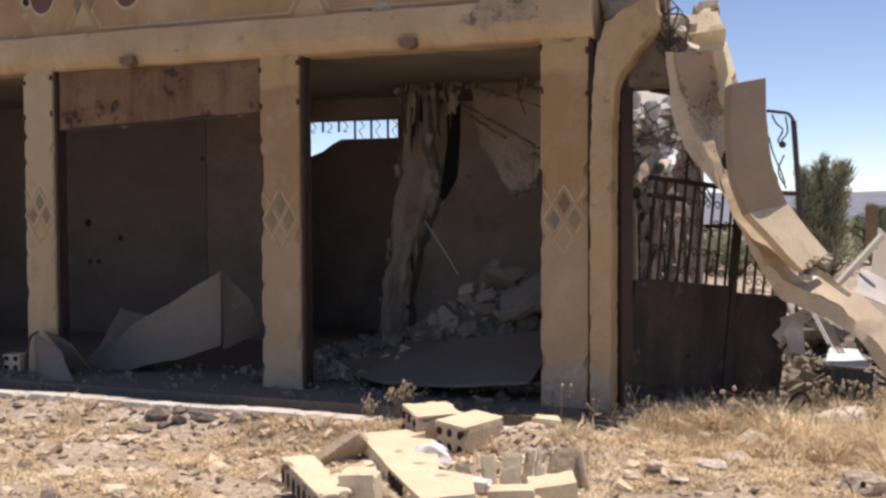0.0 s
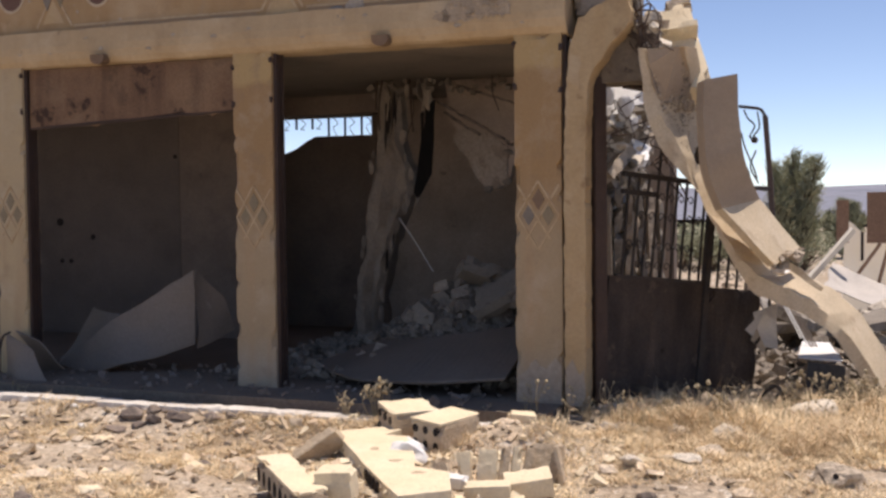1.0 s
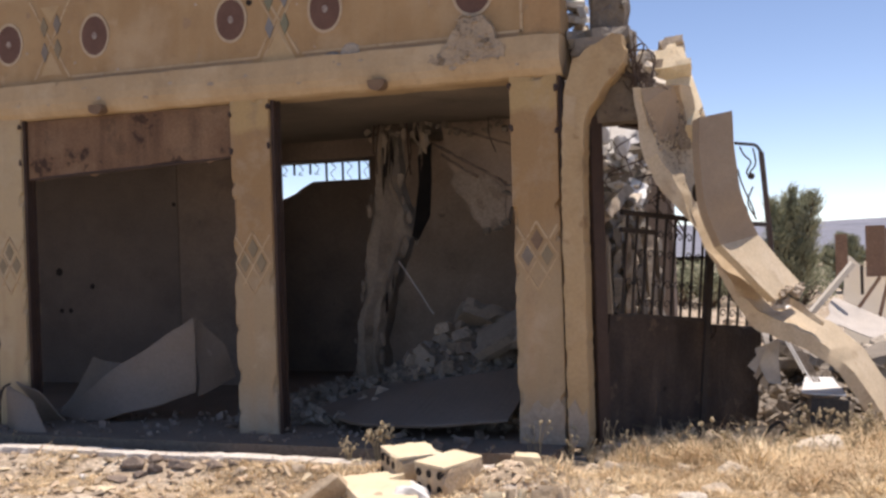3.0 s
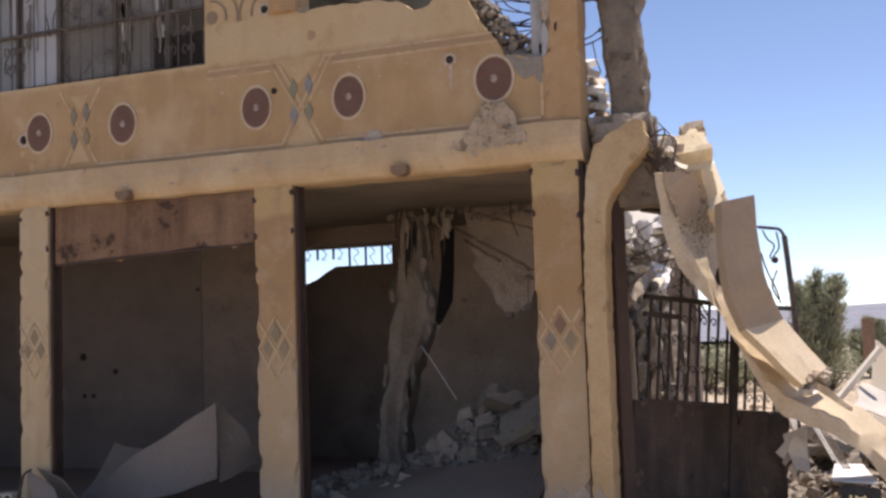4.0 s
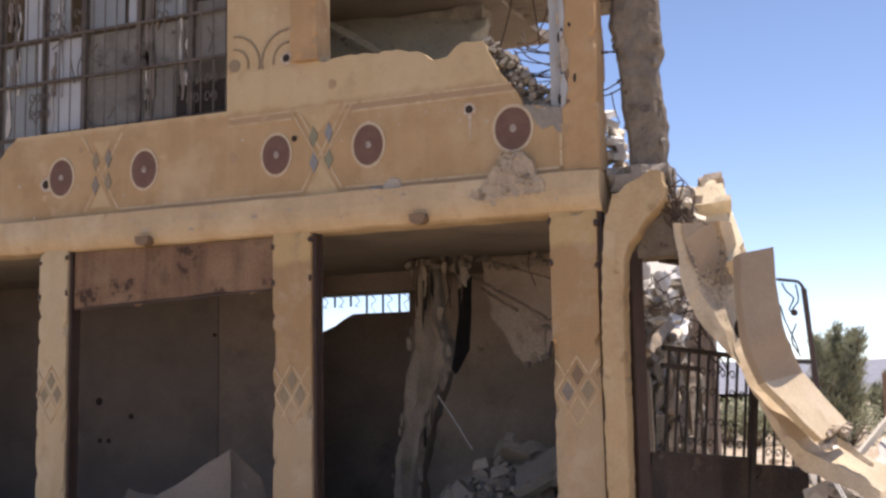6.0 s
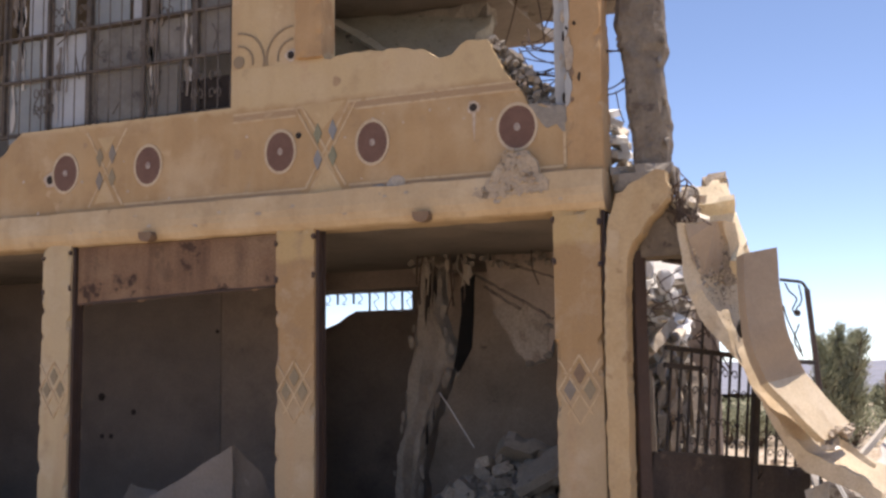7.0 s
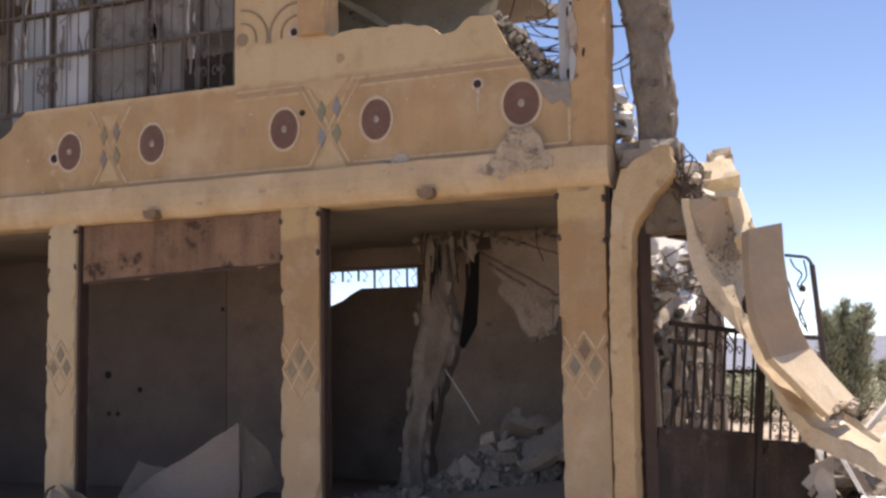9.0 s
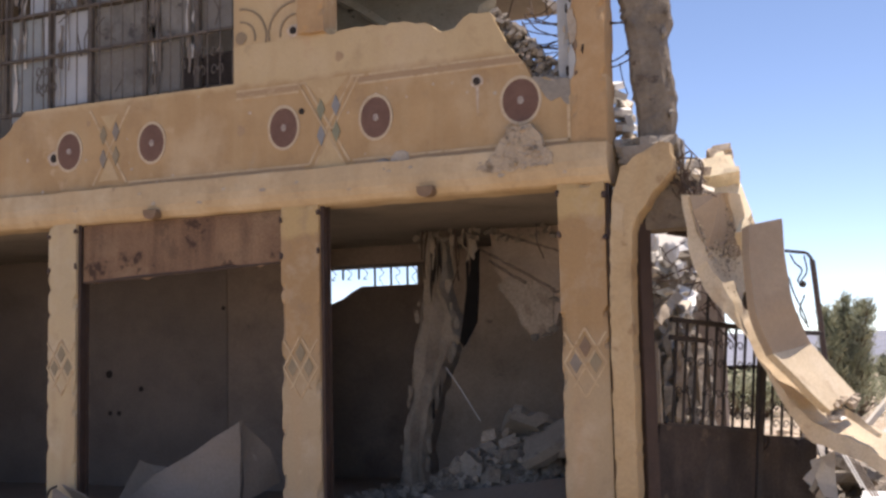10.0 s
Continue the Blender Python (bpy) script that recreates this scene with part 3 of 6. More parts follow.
# plaster stripped to grey concrete beside the column
out = jagged([(-0.69, 3.78), (-0.62, 3.70), (-0.52, 3.57), (-0.44, 3.60), (-0.40, 3.53), (-0.362, 3.52), (-0.362, 3.735), (-0.55, 3.742), (-0.69, 3.78)], 0.05, 0.02, 17)[:-1]
part("plaster_scar", plate_outline(out, -0.006, 0.1), M_CONCG, hall, "patch of broken plaster showing grey concrete")
for i in range(14):
    x = -0.66 + 0.3 * i / 13
    part("torn_lip", shard((x, 0.03, 3.77 - 0.05 * i / 13), 0.045 + 0.015 * math.sin(i * 4.1), i + 0.31, (1.0, 0.7, 0.8)), M_CONCG if i % 3 else M_CONC, hall)
# torn thickness along the breach
rnd = random.Random(12)
bm = bmesh.new()
for i in range(520):
    f = rnd.random()
    inset = rnd.uniform(0.0, 0.3)
    add_chunk(bm, (-0.99 + 0.60 * f - 0.7 * inset, rnd.uniform(0.06, 0.3), 4.42 - 0.62 * f - 0.7 * inset), rnd.uniform(0.02, 0.08), rnd)
part("torn_masonry", bm, M_CONCG, hall, "crumbled masonry along the breach")


def add_strip(bm, a, b, w, y=-0.005):
    d = Vector((b[0] - a[0], b[1] - a[1]))
    nrm = Vector((-d.y, d.x)).normalized() * w / 2
    plate_outline([(a[0] - nrm.x, a[1] - nrm.y), (b[0] - nrm.x, b[1] - nrm.y), (b[0] + nrm.x, b[1] + nrm.y), (a[0] + nrm.x, a[1] + nrm.y)], y, 0.002, bm=bm)


def cross_ornament(x, z, wide):
    for s in (-1, 1):
        for dx, w, y in ((0.0, 0.02, 0.0), (-0.066, 0.016, -0.002))[:2 if wide else 1]:
            bm = bmesh.new()
            add_strip(bm, (x - s * (0.235 - dx), z + 0.36), (x + s * (0.20 + dx), z - 0.37), w, -0.0045 - 0.001 * s + y)
            part("cross_line", bm, M_LINE, panel, "cream painted line of the crossing")
    for dx, dz, mm in ((-0.075, 0.105, M_OLIVE), (0.075, 0.125, M_SLATE), (-0.075, -0.125, M_SLATE), (0.075, -0.105, M_OLIVE)):
        r, h = 0.042, 0.095
        part("lozenge", plate_outline([(x + dx - r, z + dz), (x + dx, z + dz - h), (x + dx + r, z + dz), (x + dx, z + dz + h)], -0.0092, 0.002), (M_BLUEL if dx * dz > 0 else M_GREENL) if x > -3 else mm, panel, "small grey-green painted lozenge" if x < -3 or dx * dz <= 0 else "small blue-grey painted lozenge")


cross_ornament(-2.55, 3.62, True)
cross_ornament(-4.94, 3.62, False)
cross_ornament(-7.4, 3.62, False)
for z, x0, x1 in ((3.985, -2.33, -0.78), (3.915, -2.26, -0.74), (3.25, -2.32, -0.37), (3.98, -3.5, -2.78), (3.91, -3.5, -2.85), (3.25, -4.72, -2.76)):
    bm = bmesh.new()
    add_strip(bm, (x0, z), (x1, z), 0.018)
    part("border_line", bm, M_LINE, panel, "cream painted border line")
bm = bmesh.new()
add_strip(bm, (-0.375, 3.24), (-0.375, 3.70), 0.024)
part("border_line", bm, M_LINE, panel, "cream painted border line")
M_BROWN = material("brown_border_paint", (0.335, 0.225, 0.135), (0.375, 0.255, 0.15), 3, 0.92, 0.05, 50, (0.41, 0.29, 0.175), 5, 0.58, fine=0.12)
for z, x0, x1 in ((3.95, -2.3, -0.78), (3.95, -3.5, -2.82), (3.215, -2.3, -0.4), (3.215, -4.7, -2.8)):
    bm = bmesh.new()
    add_strip(bm, (x0, z), (x1, z), 0.05, -0.0025)
    part("border_band", bm, M_BROWN, panel, "brown painted border band")


def flat_ring(x, z, r0, r1, y0, y1, sides=40, a0=0.0, a1=2 * math.pi):
    bm = bmesh.new()
    full = abs(a1 - a0 - 2 * math.pi) < 1e-6
    n = sides if full else sides + 1
    q = []
    for k in range(n):
        a = a0 + (a1 - a0) * k / sides
        c, s = math.cos(a), math.sin(a)
        q.append([bm.verts.new((x + c * r, y, z + s * r)) for r, y in ((r0, y0), (r1, y0), (r1, y1), (r0, y1))])
    for k in range(n if full else n - 1):
        a, b = q[k], q[(k + 1) % n]
        for i in range(4):
            bm.faces.new((a[i], a[(i + 1) % 4], b[(i + 1) % 4], b[i]))
    return bm


M_CHIP = material("chipped_plaster", (0.5, 0.42, 0.34), (0.44, 0.345, 0.26), 20, 0.95, 0.2, 50)
M_DOT = material("worn_white_dot", (0.46, 0.40, 0.34), (0.26, 0.19, 0.16), 25, 0.9, 0.2, 60)
for x, z in ((-5.43, 3.605), (-4.445, 3.60), (-3.005, 3.60), (-2.09, 3.60), (-0.775, 3.605)):
    oval = Matrix.Translation((x, 0, z)) @ Matrix.Diagonal((0.80 if x < -1 else 0.88, 1, 1, 1)) @ Matrix.Translation((-x, 0, -z))
    bm, bm_rim, bm_dot = tube([(x, 0.002, z), (x, -0.006, z)], 0.178, 40), flat_ring(x, z, 0.177, 0.203, -0.009, 0.002), tube([(x, 0.0, z), (x, -0.010, z)], 0.034, 7)
    for b in (bm, bm_rim, bm_dot):
        b.transform(oval)
    disc = part("roundel", bm, M_DISC, panel, "maroon painted roundel with a cream rim")
    part("rim", bm_rim, M_RIM, disc)
    part("centre", bm_dot, M_DOT, disc)
# holes are flat discs; the darkness inside is their colour
for x, z, r in ((-1.154, 3.806, 0.034), (-2.82, 3.73, 0.028), (-5.62, 3.555, 0.042), (-2.9, 4.47, 0.035)):
    ring = part("bullet_hole", tube([(x, 0.0, z), (x, -0.0075, z)], r, 12), M_HOLEDARK, panel, "black bullet hole in chipped plaster")
    if r < 0.034:
        continue
    bm = flat_ring(x, z, r * 0.95, r * 1.7, -0.004, 0.001, 18)
    for v in bm.verts:
        v.co += wobble(v.co, 0.018, 25, 3) * (1 if (v.co.x - x) ** 2 + (v.co.z - z) ** 2 > (1.5 * r) ** 2 else 0)
        v.co.y = max(-0.005, min(0.001, v.co.y))
    part("chipped_rim", bm, M_CHIP, ring)

# cream fields inside the crossings, a grey patch of filler and a drip below the bullet hole
for tri, k in (([(-2.543, 3.55), (-2.735, 3.165), (-2.36, 3.155)], 1), ([(-2.575, 3.76), (-2.80, 4.0), (-2.35, 4.0)], 2), ([(-4.95, 3.50), (-5.07, 3.28), (-4.83, 3.28)], 3), ([(-4.94, 3.76), (-5.05, 3.92), (-4.83, 3.92)], 4)):
    part("cream_field", plate_outline(jagged(tri + tri[:1], 0.1, 0.008, k)[:-1], -0.0025, 0.002), M_WALLUP, panel, "worn cream painted field")
part("filler_patch", lump((-1.86, 0.0, 3.215), 0.075, 6, (1.2, 0.25, 0.95), 3), M_CONC, panel, "grey patch of filler")
part("drip_stain", plate_outline([(-1.165, 3.77), (-1.158, 3.6), (-1.15, 3.52), (-1.143, 3.62), (-1.135, 3.77)], -0.0022, 0.001), M_CHIP, panel)
for x, z, r in ((-3.46, 3.618, 0.05), (-2.44, 4.18, 0.045), (-5.2, 3.86, 0.03)):
    part("damp_stain", lump((x, 0.0, z), r, 5, (0.9, 0.06, 1.0), 2), M_BROWN, panel, "small brown stain")
for i in range(26):
    x, z = rnd.uniform(-6.0, -0.5), rnd.uniform(3.2, 4.0)
    r = rnd.uniform(0.006, 0.02)
    out = jagged([(x - r, z), (x, z - r * .8), (x + r, z), (x + r * .2, z + r), (x - r, z)], r * .6, r * .3, i)[:-1]
    part("chip", plate_outline(out, -0.0032, 0.001), M_CHIP if i % 4 else M_CONC, panel)

# rusted shutter housing over the second opening
out = [(-5.30, 2.875)] + jagged([(-5.30, 2.332), (-4.8, 2.35), (-4.11, 2.38), (-3.5, 2.41), (-3.06, 2.421)], 0.09, 0.012, 3) + [(-3.06, 2.875)]
part("shutter_housing", plate_outline(out, 0.06, 0.10), M_RUST, hall, "rust-streaked sheet metal shutter housing")
part("shutter_housing_lip", tube(glide([(-5.30, 0.07, 2.325), (-4.8, 0.06, 2.343), (-4.11, 0.065, 2.373), (-3.06, 0.07, 2.414)], 5), 0.014, 6), M_RAIL, hall)
for k, (x, z) in enumerate(((-4.55, 2.36), (-3.3, 2.41), (-5.15, 2.34))):
    part("torn_flap", shard((x, 0.07, z), 0.06, k + 0.6, (1.2, 0.25, 0.7)), M_RUST, hall)

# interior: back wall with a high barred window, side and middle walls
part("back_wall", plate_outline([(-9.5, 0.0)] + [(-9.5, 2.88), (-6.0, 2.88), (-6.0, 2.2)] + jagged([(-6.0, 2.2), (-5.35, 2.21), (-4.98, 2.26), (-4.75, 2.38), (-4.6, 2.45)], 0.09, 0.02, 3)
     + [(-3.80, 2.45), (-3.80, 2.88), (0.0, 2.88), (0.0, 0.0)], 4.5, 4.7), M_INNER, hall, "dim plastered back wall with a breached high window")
# thin panel in a paler colour that stands for light on the wall
part("plaster_coat", plate_outline([(-3.85, 0.0)] + jagged([(-3.85, 0.0), (-3.75, 1.2), (-3.64, 2.2), (-3.6, 2.87)], 0.2, 0.03, 9)[1:] + [(-0.05, 2.87), (-0.05, 0.0)], 4.475, 4.5), M_INNERL, hall, "paler coat where the back wall is lit")
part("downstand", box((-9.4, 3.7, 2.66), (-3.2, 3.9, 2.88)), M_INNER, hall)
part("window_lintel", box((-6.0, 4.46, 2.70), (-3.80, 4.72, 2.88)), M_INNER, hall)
grille = part("window_grille", box((-6.0, 4.58, 2.685), (-3.80, 4.60, 2.70)), M_IRON, hall, "iron bars in the high back window")
for i in range(9):
    x = -5.86 + 0.235 * i
    zb = 2.45 if x > -4.6 else 2.55
    part("bar", box((x - 0.012, 4.585, zb), (x + 0.012, 4.605, 2.70)), M_IRON, grille)
    bm = bmesh.new()
    add_tube(bm, glide([(x + 0.05, 4.60, 2.70), (x + 0.13, 4.60, 2.62), (x + 0.06, 4.6, 2.56), (x + 0.12, 4.6, max(zb, 2.46))], 4), 0.006, 4)
    part("scroll", bm, M_IRON, grille)
part("middle_wall", box((-5.66, 3.01, 0.0), (-4.6, 3.15, 2.88)), M_INNER, hall, "brown blotched stretch of the interior wall")
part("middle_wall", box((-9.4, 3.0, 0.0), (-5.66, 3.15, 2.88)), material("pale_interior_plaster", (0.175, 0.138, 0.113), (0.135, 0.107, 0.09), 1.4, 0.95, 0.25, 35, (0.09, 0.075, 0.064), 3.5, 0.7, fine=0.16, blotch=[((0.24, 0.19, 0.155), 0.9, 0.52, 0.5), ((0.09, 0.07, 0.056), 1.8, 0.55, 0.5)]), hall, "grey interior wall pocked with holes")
for x, z, r in ((-7.44, 1.39, 0.05), (-6.94, 1.20, 0.035), (-7.42, 0.90, 0.03), (-7.28, 0.90, 0.03), (-5.71, 2.17, 0.025)):
    part("wall_hole", tube([(x, 2.99, z), (x, 3.01, z)], r, 9), M_HOLEDARK, hall)
part("side_wall", plate_outline(jagged([(0.36, 0.0), (5.0, 0.0)], 9, 0, 1) + jagged([(5.0, 0.0), (5.0, 1.9), (4.0, 1.75), (3.0, 1.62), (2.2, 1.7), (1.2, 2.2), (0.36, 2.88), (0.36, 0.0)], 0.15, 0.04, 4)[1:-1],
     0.0, 0.15, Matrix.Translation((-0.35, 0, 0)) @ Matrix.Rotation(radians(90), 4, 'Z')), M_CONC, hall, "broken side wall")
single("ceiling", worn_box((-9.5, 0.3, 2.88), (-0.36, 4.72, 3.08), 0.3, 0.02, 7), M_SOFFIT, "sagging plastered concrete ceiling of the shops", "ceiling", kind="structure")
part("end_wall", box((-9.65, -0.0, -0.2), (-9.5, 4.7, 5.75)), M_INNER, hall)

# fallen interior pillar and ceiling pieces in the corner shop
zl = [(-3.10, 0.0), (-3.105, 0.416), (-3.084, 0.832), (-2.999, 1.07), (-2.957, 1.549), (-2.88, 2.029), (-2.82, 2.391), (-2.80, 2.88)]
zr = [(-2.72, 0.0), (-2.795, 0.422), (-2.753, 0.833), (-2.669, 1.128), (-2.52, 1.50), (-2.40, 1.80), (-2.54, 2.2), (-2.56, 2.88)]
rails = []
for f, y in ((0.0, 2.56), (0.15, 2.47), (0.4, 2.44), (0.62, 2.5), (0.85, 2.46), (1.0, 2.55), (0.95, 2.8), (0.05, 2.8)):
    rails.append([(a[0] + (b[0] - a[0]) * f, y + 0.02 * math.sin(4 * i + 7 * f), a[1] + (b[1] - a[1]) * f) for i, (a, b) in enumerate(zip(zl, zr))])
bm = loft(rails, 14, 0.035, 3, 7.0)
inner = part("interior_pillar", bm, M_SHREDS, hall, "shattered leaning interior pillar")
rnd = random.Random(31)
# torn shards of render on the pillar's face
for i in range(22):
    k = i % 7
    f, a = rnd.random(), (zr if i % 3 else zl)
    p = (a[k][0] + (a[k + 1][0] - a[k][0]) * f, 2.5, a[k][1] + (a[k + 1][1] - a[k][1]) * f)
    part("torn_render", shard(p, rnd.uniform(0.03, 0.08), i + 1.4, (0.6, 0.4, 1.5)), M_SHREDS if i % 4 else M_SOFFIT, hall)
# slits are shards on the face, coloured dark like shaded recesses
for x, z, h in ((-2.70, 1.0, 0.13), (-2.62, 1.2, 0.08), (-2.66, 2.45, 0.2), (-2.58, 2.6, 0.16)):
    part("slit", shard((x, 2.45, z), h, z + 0.2, (0.14, 0.2, 1.1)), M_HOLEDARK, hall, "dark shard standing for a slit in the shattered pillar")
# crumbled edge of the broken ceiling
for i in range(54):
    bm = bmesh.new()
    x = rnd.uniform(-2.85, -0.6)
    add_chunk(bm, (x, rnd.uniform(2.3, 2.6), 2.88 - rnd.uniform(0.0, 0.16)), rnd.uniform(0.03, 0.085), rnd, 1.5)
    part("hanging_fragment", bm, M_SHREDS if i % 3 else M_SOFFIT, hall, "fragment of concrete hanging from the ceiling")
for i in range(13):
    x = rnd.uniform(-2.8, -0.9) if i > 5 else rnd.uniform(-2.75, -2.1)
    z = 2.9 - rnd.uniform(0.25, 0.75)
    p = (x, 2.3, 2.86)
    part("hanging_wire", tube(glide([p, (x + rnd.uniform(-.06, .06), 2.28, (2.86 + z) / 2), (x + rnd.uniform(-.12, .12), 2.3, z)], 5), rnd.uniform(0.006, 0.011), 5), M_REBAR if i % 2 else M_SHREDS, hall)
# broken ceiling slab tipped down towards the corner, its ribs bare
out = jagged([(-2.12, 2.88), (-2.06, 2.42), (-1.86, 2.2), (-1.78, 1.84), (-1.5, 1.74), (-1.36, 1.95), (-1.1, 2.0), (-0.6, 2.1), (-0.6, 2.88), (-2.12, 2.88)], 0.12, 0.05, 12)[:-1]
part("hanging_slab", plate_outline(out, 2.72, 2.82), M_INNERL, hall, "slab of ceiling hanging by its reinforcement")
out = jagged([(-2.04, 2.245), (-1.92, 2.36), (-1.606, 2.315), (-1.413, 2.16), (-1.427, 1.78), (-1.625, 1.727), (-1.777, 1.848), (-1.866, 2.059), (-2.04, 2.245)], 0.05, 0.03, 5)[:-1]
part("hanging_slab", plate_outline(out, 2.70, 2.73), material("pale_torn_plaster", (0.42, 0.34, 0.265), (0.34, 0.272, 0.212), 3, 0.95, 0.3, 30, (0.3, 0.235, 0.18), 4, 0.54), hall, "pale torn sheet of ceiling plaster")
for k, (x, z) in enumerate(((-1.62, 1.71), (-1.5, 1.74), (-1.42, 1.8), (-1.4, 2.1))):
    part("torn_render", shard((x, 2.69, z), 0.07, k + 3.7, (1.1, 0.3, 0.7)), M_SOFFIT, hall)
for k, (x0, z0, x1, z1) in enumerate(((-2.15, 2.662, -1.3, 2.17), (-2.06, 2.53, -1.65, 2.28), (-1.9, 2.8, -0.9, 2.45))):
    bm = worn_box((-0.5, -0.03, -0.017), (0.5, 0.03, 0.017), 0.06, 0.03, 30 + k)
    a, b = Vector((x0, 2.5, z0)), Vector((x1, 2.5, z1))
    bm.transform(Matrix.Translation((a + b) / 2) @ Matrix.Rotation(-math.atan2(z1 - z0, x1 - x0), 4, 'Y') @ Matrix.Diagonal(((b - a).length, 1, 1, 1)))
    part("broken_rib", bm, M_INNER, hall, "broken concrete rib of the ceiling")
# jagged plate, near black to give the darkness of a deep gap
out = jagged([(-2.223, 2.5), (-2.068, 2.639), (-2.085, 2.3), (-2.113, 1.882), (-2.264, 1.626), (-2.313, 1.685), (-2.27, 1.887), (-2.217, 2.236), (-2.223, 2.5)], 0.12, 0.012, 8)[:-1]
part("hanging_strip", plate_outline(out, 2.28, 2.31), M_VOID, hall, "near-black plate standing for a deep gap below the ceiling")
for x, z, s in ((-2.27, 1.63, 0.05), (-2.42, 2.28, 0.1), (-2.14, 2.62, 0.12), (-2.6, 2.7, 0.09), (-2.38, 2.75, 0.07)):
    part("torn_render", shard((x, 2.29, z), s, x * 3 + 9, (0.55, 0.25, 1.2)), M_SHREDS, hall)
part("loose_rod", tube(glide([(-2.5, 2.35, 1.42), (-2.3, 2.25, 1.2), (-2.07, 2.2, 0.88)], 6), 0.008, 6), M_PALESH, hall)

# ---- upper storey ----
part("upper_wall", plate_outline([(-3.53, 4.402), (-3.53, 5.75), (-2.565, 5.75), (-2.565, 4.392)], 0.004, 0.2), M_WALLUP, hall, "cream upper wall with fan ornaments")
part("upper_pilaster", worn_box((-2.835, -0.05, 4.41), (-2.565, 0.2, 5.75), 0.07, 0.015, 3), M_OCHRE, hall, "ochre pilaster beside the upper window")
M_FAN = material("brown_relief_paint", (0.22, 0.165, 0.105), (0.27, 0.2, 0.13), 6, 0.92, 0.1, 50, fine=0.1)
for cx, a0 in ((-3.46, 0.0), (-2.875, 90.0)):
    for r in (0.15, 0.27):
        part("fan_arc", flat_ring(cx, 4.46, r, r + 0.02, -0.004, 0.006, 16, radians(a0 - 12 if a0 == 0 else a0), radians(a0 + 90 if a0 == 0 else a0 + 102)), M_FAN, hall, "curved brown relief line")
part("fan_eye", tube([(-3.45, 0.006, 4.47), (-3.45, -0.002, 4.47)], 0.06, 18), M_FAN, hall)
# corner column, grey torn side and ochre face, and the stub beyond it
part("corner_column", worn_box((-0.355, -0.014, 3.205), (-0.062, 0.26, 6.4), 0.06, 0.022, 8), M_OCHRE, hall, "ochre corner column with chipped plaster")
part("column_torn_side", worn_box((-0.465, 0.05, 3.72), (-0.367, 0.26, 6.4), 0.06, 0.008, 9), M_BLUEGREY, hall, "blue-grey plastered side of the corner column")
for i in range(9):
    z = 3.8 + 0.17 * i
    part("chip", lump((-0.37 + 0.02 * math.sin(i * 2.3), -0.004, z), 0.03 + 0.012 * math.sin(i * 5.1), i, (0.6, 0.25, 1.6), 1), M_CONC if i % 3 else M_HOLEDARK, hall)
for k, (x0, x1, z0, z1) in enumerate(((-0.352, -0.30, 3.72, 4.02), (-0.352, -0.285, 4.0, 4.3), (-0.352, -0.31, 4.28, 4.75))):
    out = jagged([(x0, z0), (x1 - 0.02, z0 + 0.03), (x1, (z0 + z1) / 2), (x1 - 0.03, z1), (x0, z1), (x0, z0)], 0.05, 0.016, 51 + k)[:-1]
    part("plaster_scar", plate_outline(out, -0.0225, -0.008), M_CONC if k % 2 else M_BLUEGREY, hall, "torn strip of plaster along the column's edge")
for k, (x, z, r, tall) in enumerate(((-0.335, 4.36, 0.030, 1.1), (-0.30, 4.0, 0.024, 2.4), (-0.235, 3.95, 0.026, 2.0), (-0.30, 3.77, 0.020, 1.6), (-0.27, 4.40, 0.02, 1.5), (-0.22, 4.62, 0.02, 1.2))):
    part("gouge", shard((x, -0.018, z), r, k + 5.2, (0.8, 0.35, tall)), M_UMBER if k % 2 else M_HOLEDARK, hall, "dark gouge in the column")
# stub of the next column, bare and ragged
edge_l = [(0.115, 3.22), (0.108, 3.504), (0.07, 3.694), (0.056, 3.929), (0.033, 4.167), (0.003, 4.242), (0.015, 4.311), (-0.009, 4.433), (0.005, 4.645), (0.0, 5.5)]
edge_r = [(0.361, 3.20), (0.40, 3.43), (0.402, 3.656), (0.376, 3.797), (0.359, 4.03), (0.363, 4.122), (0.395, 4.211), (0.387, 4.352), (0.382, 4.54), (0.37, 5.5)]
rails = []
for f, y in ((0.0, 0.25), (0.12, 0.205), (0.35, 0.19), (0.6, 0.2), (0.85, 0.21), (1.0, 0.26), (0.97, 0.46), (0.5, 0.48), (0.03, 0.46)):
    rails.append([(a[0] + (b[0] - a[0]) * f, y + 0.012 * math.sin(5 * i + 9 * f), a[1] + (b[1] - a[1]) * f) for i, (a, b) in enumerate(zip(edge_l, edge_r))])
part("broken_column", loft(rails, 9, 0.013, 11, 11.0), M_BARE, hall, "ragged bare concrete column stub")
for i in range(14):
    k = i % 8
    a = edge_l if i % 2 else edge_r
    f = (i * 0.37) % 1.0
    part("ragged_edge", shard((a[k][0] + (a[k + 1][0] - a[k][0]) * f, 0.24, a[k][1] + (a[k + 1][1] - a[k][1]) * f), 0.026 + 0.012 * math.sin(i * 3.3), i + 0.9, (0.7, 0.9, 1.3)), M_BARE if i % 4 else M_CONCG, hall)
# dark block fills the shadow area between bracket and arch
part("bracket_soffit", worn_box((0.09, 0.2, 2.5), (0.58, 0.6, 2.93), 0.07, 0.07, 6), M_BARE, hall, "shattered beam end behind the bracket, coloured dark for shadow")
part("bracket_rubble", worn_box((-0.05, 0.1, 3.02), (0.45, 0.5, 3.24), 0.07, 0.08, 16), M_CONCG, hall)

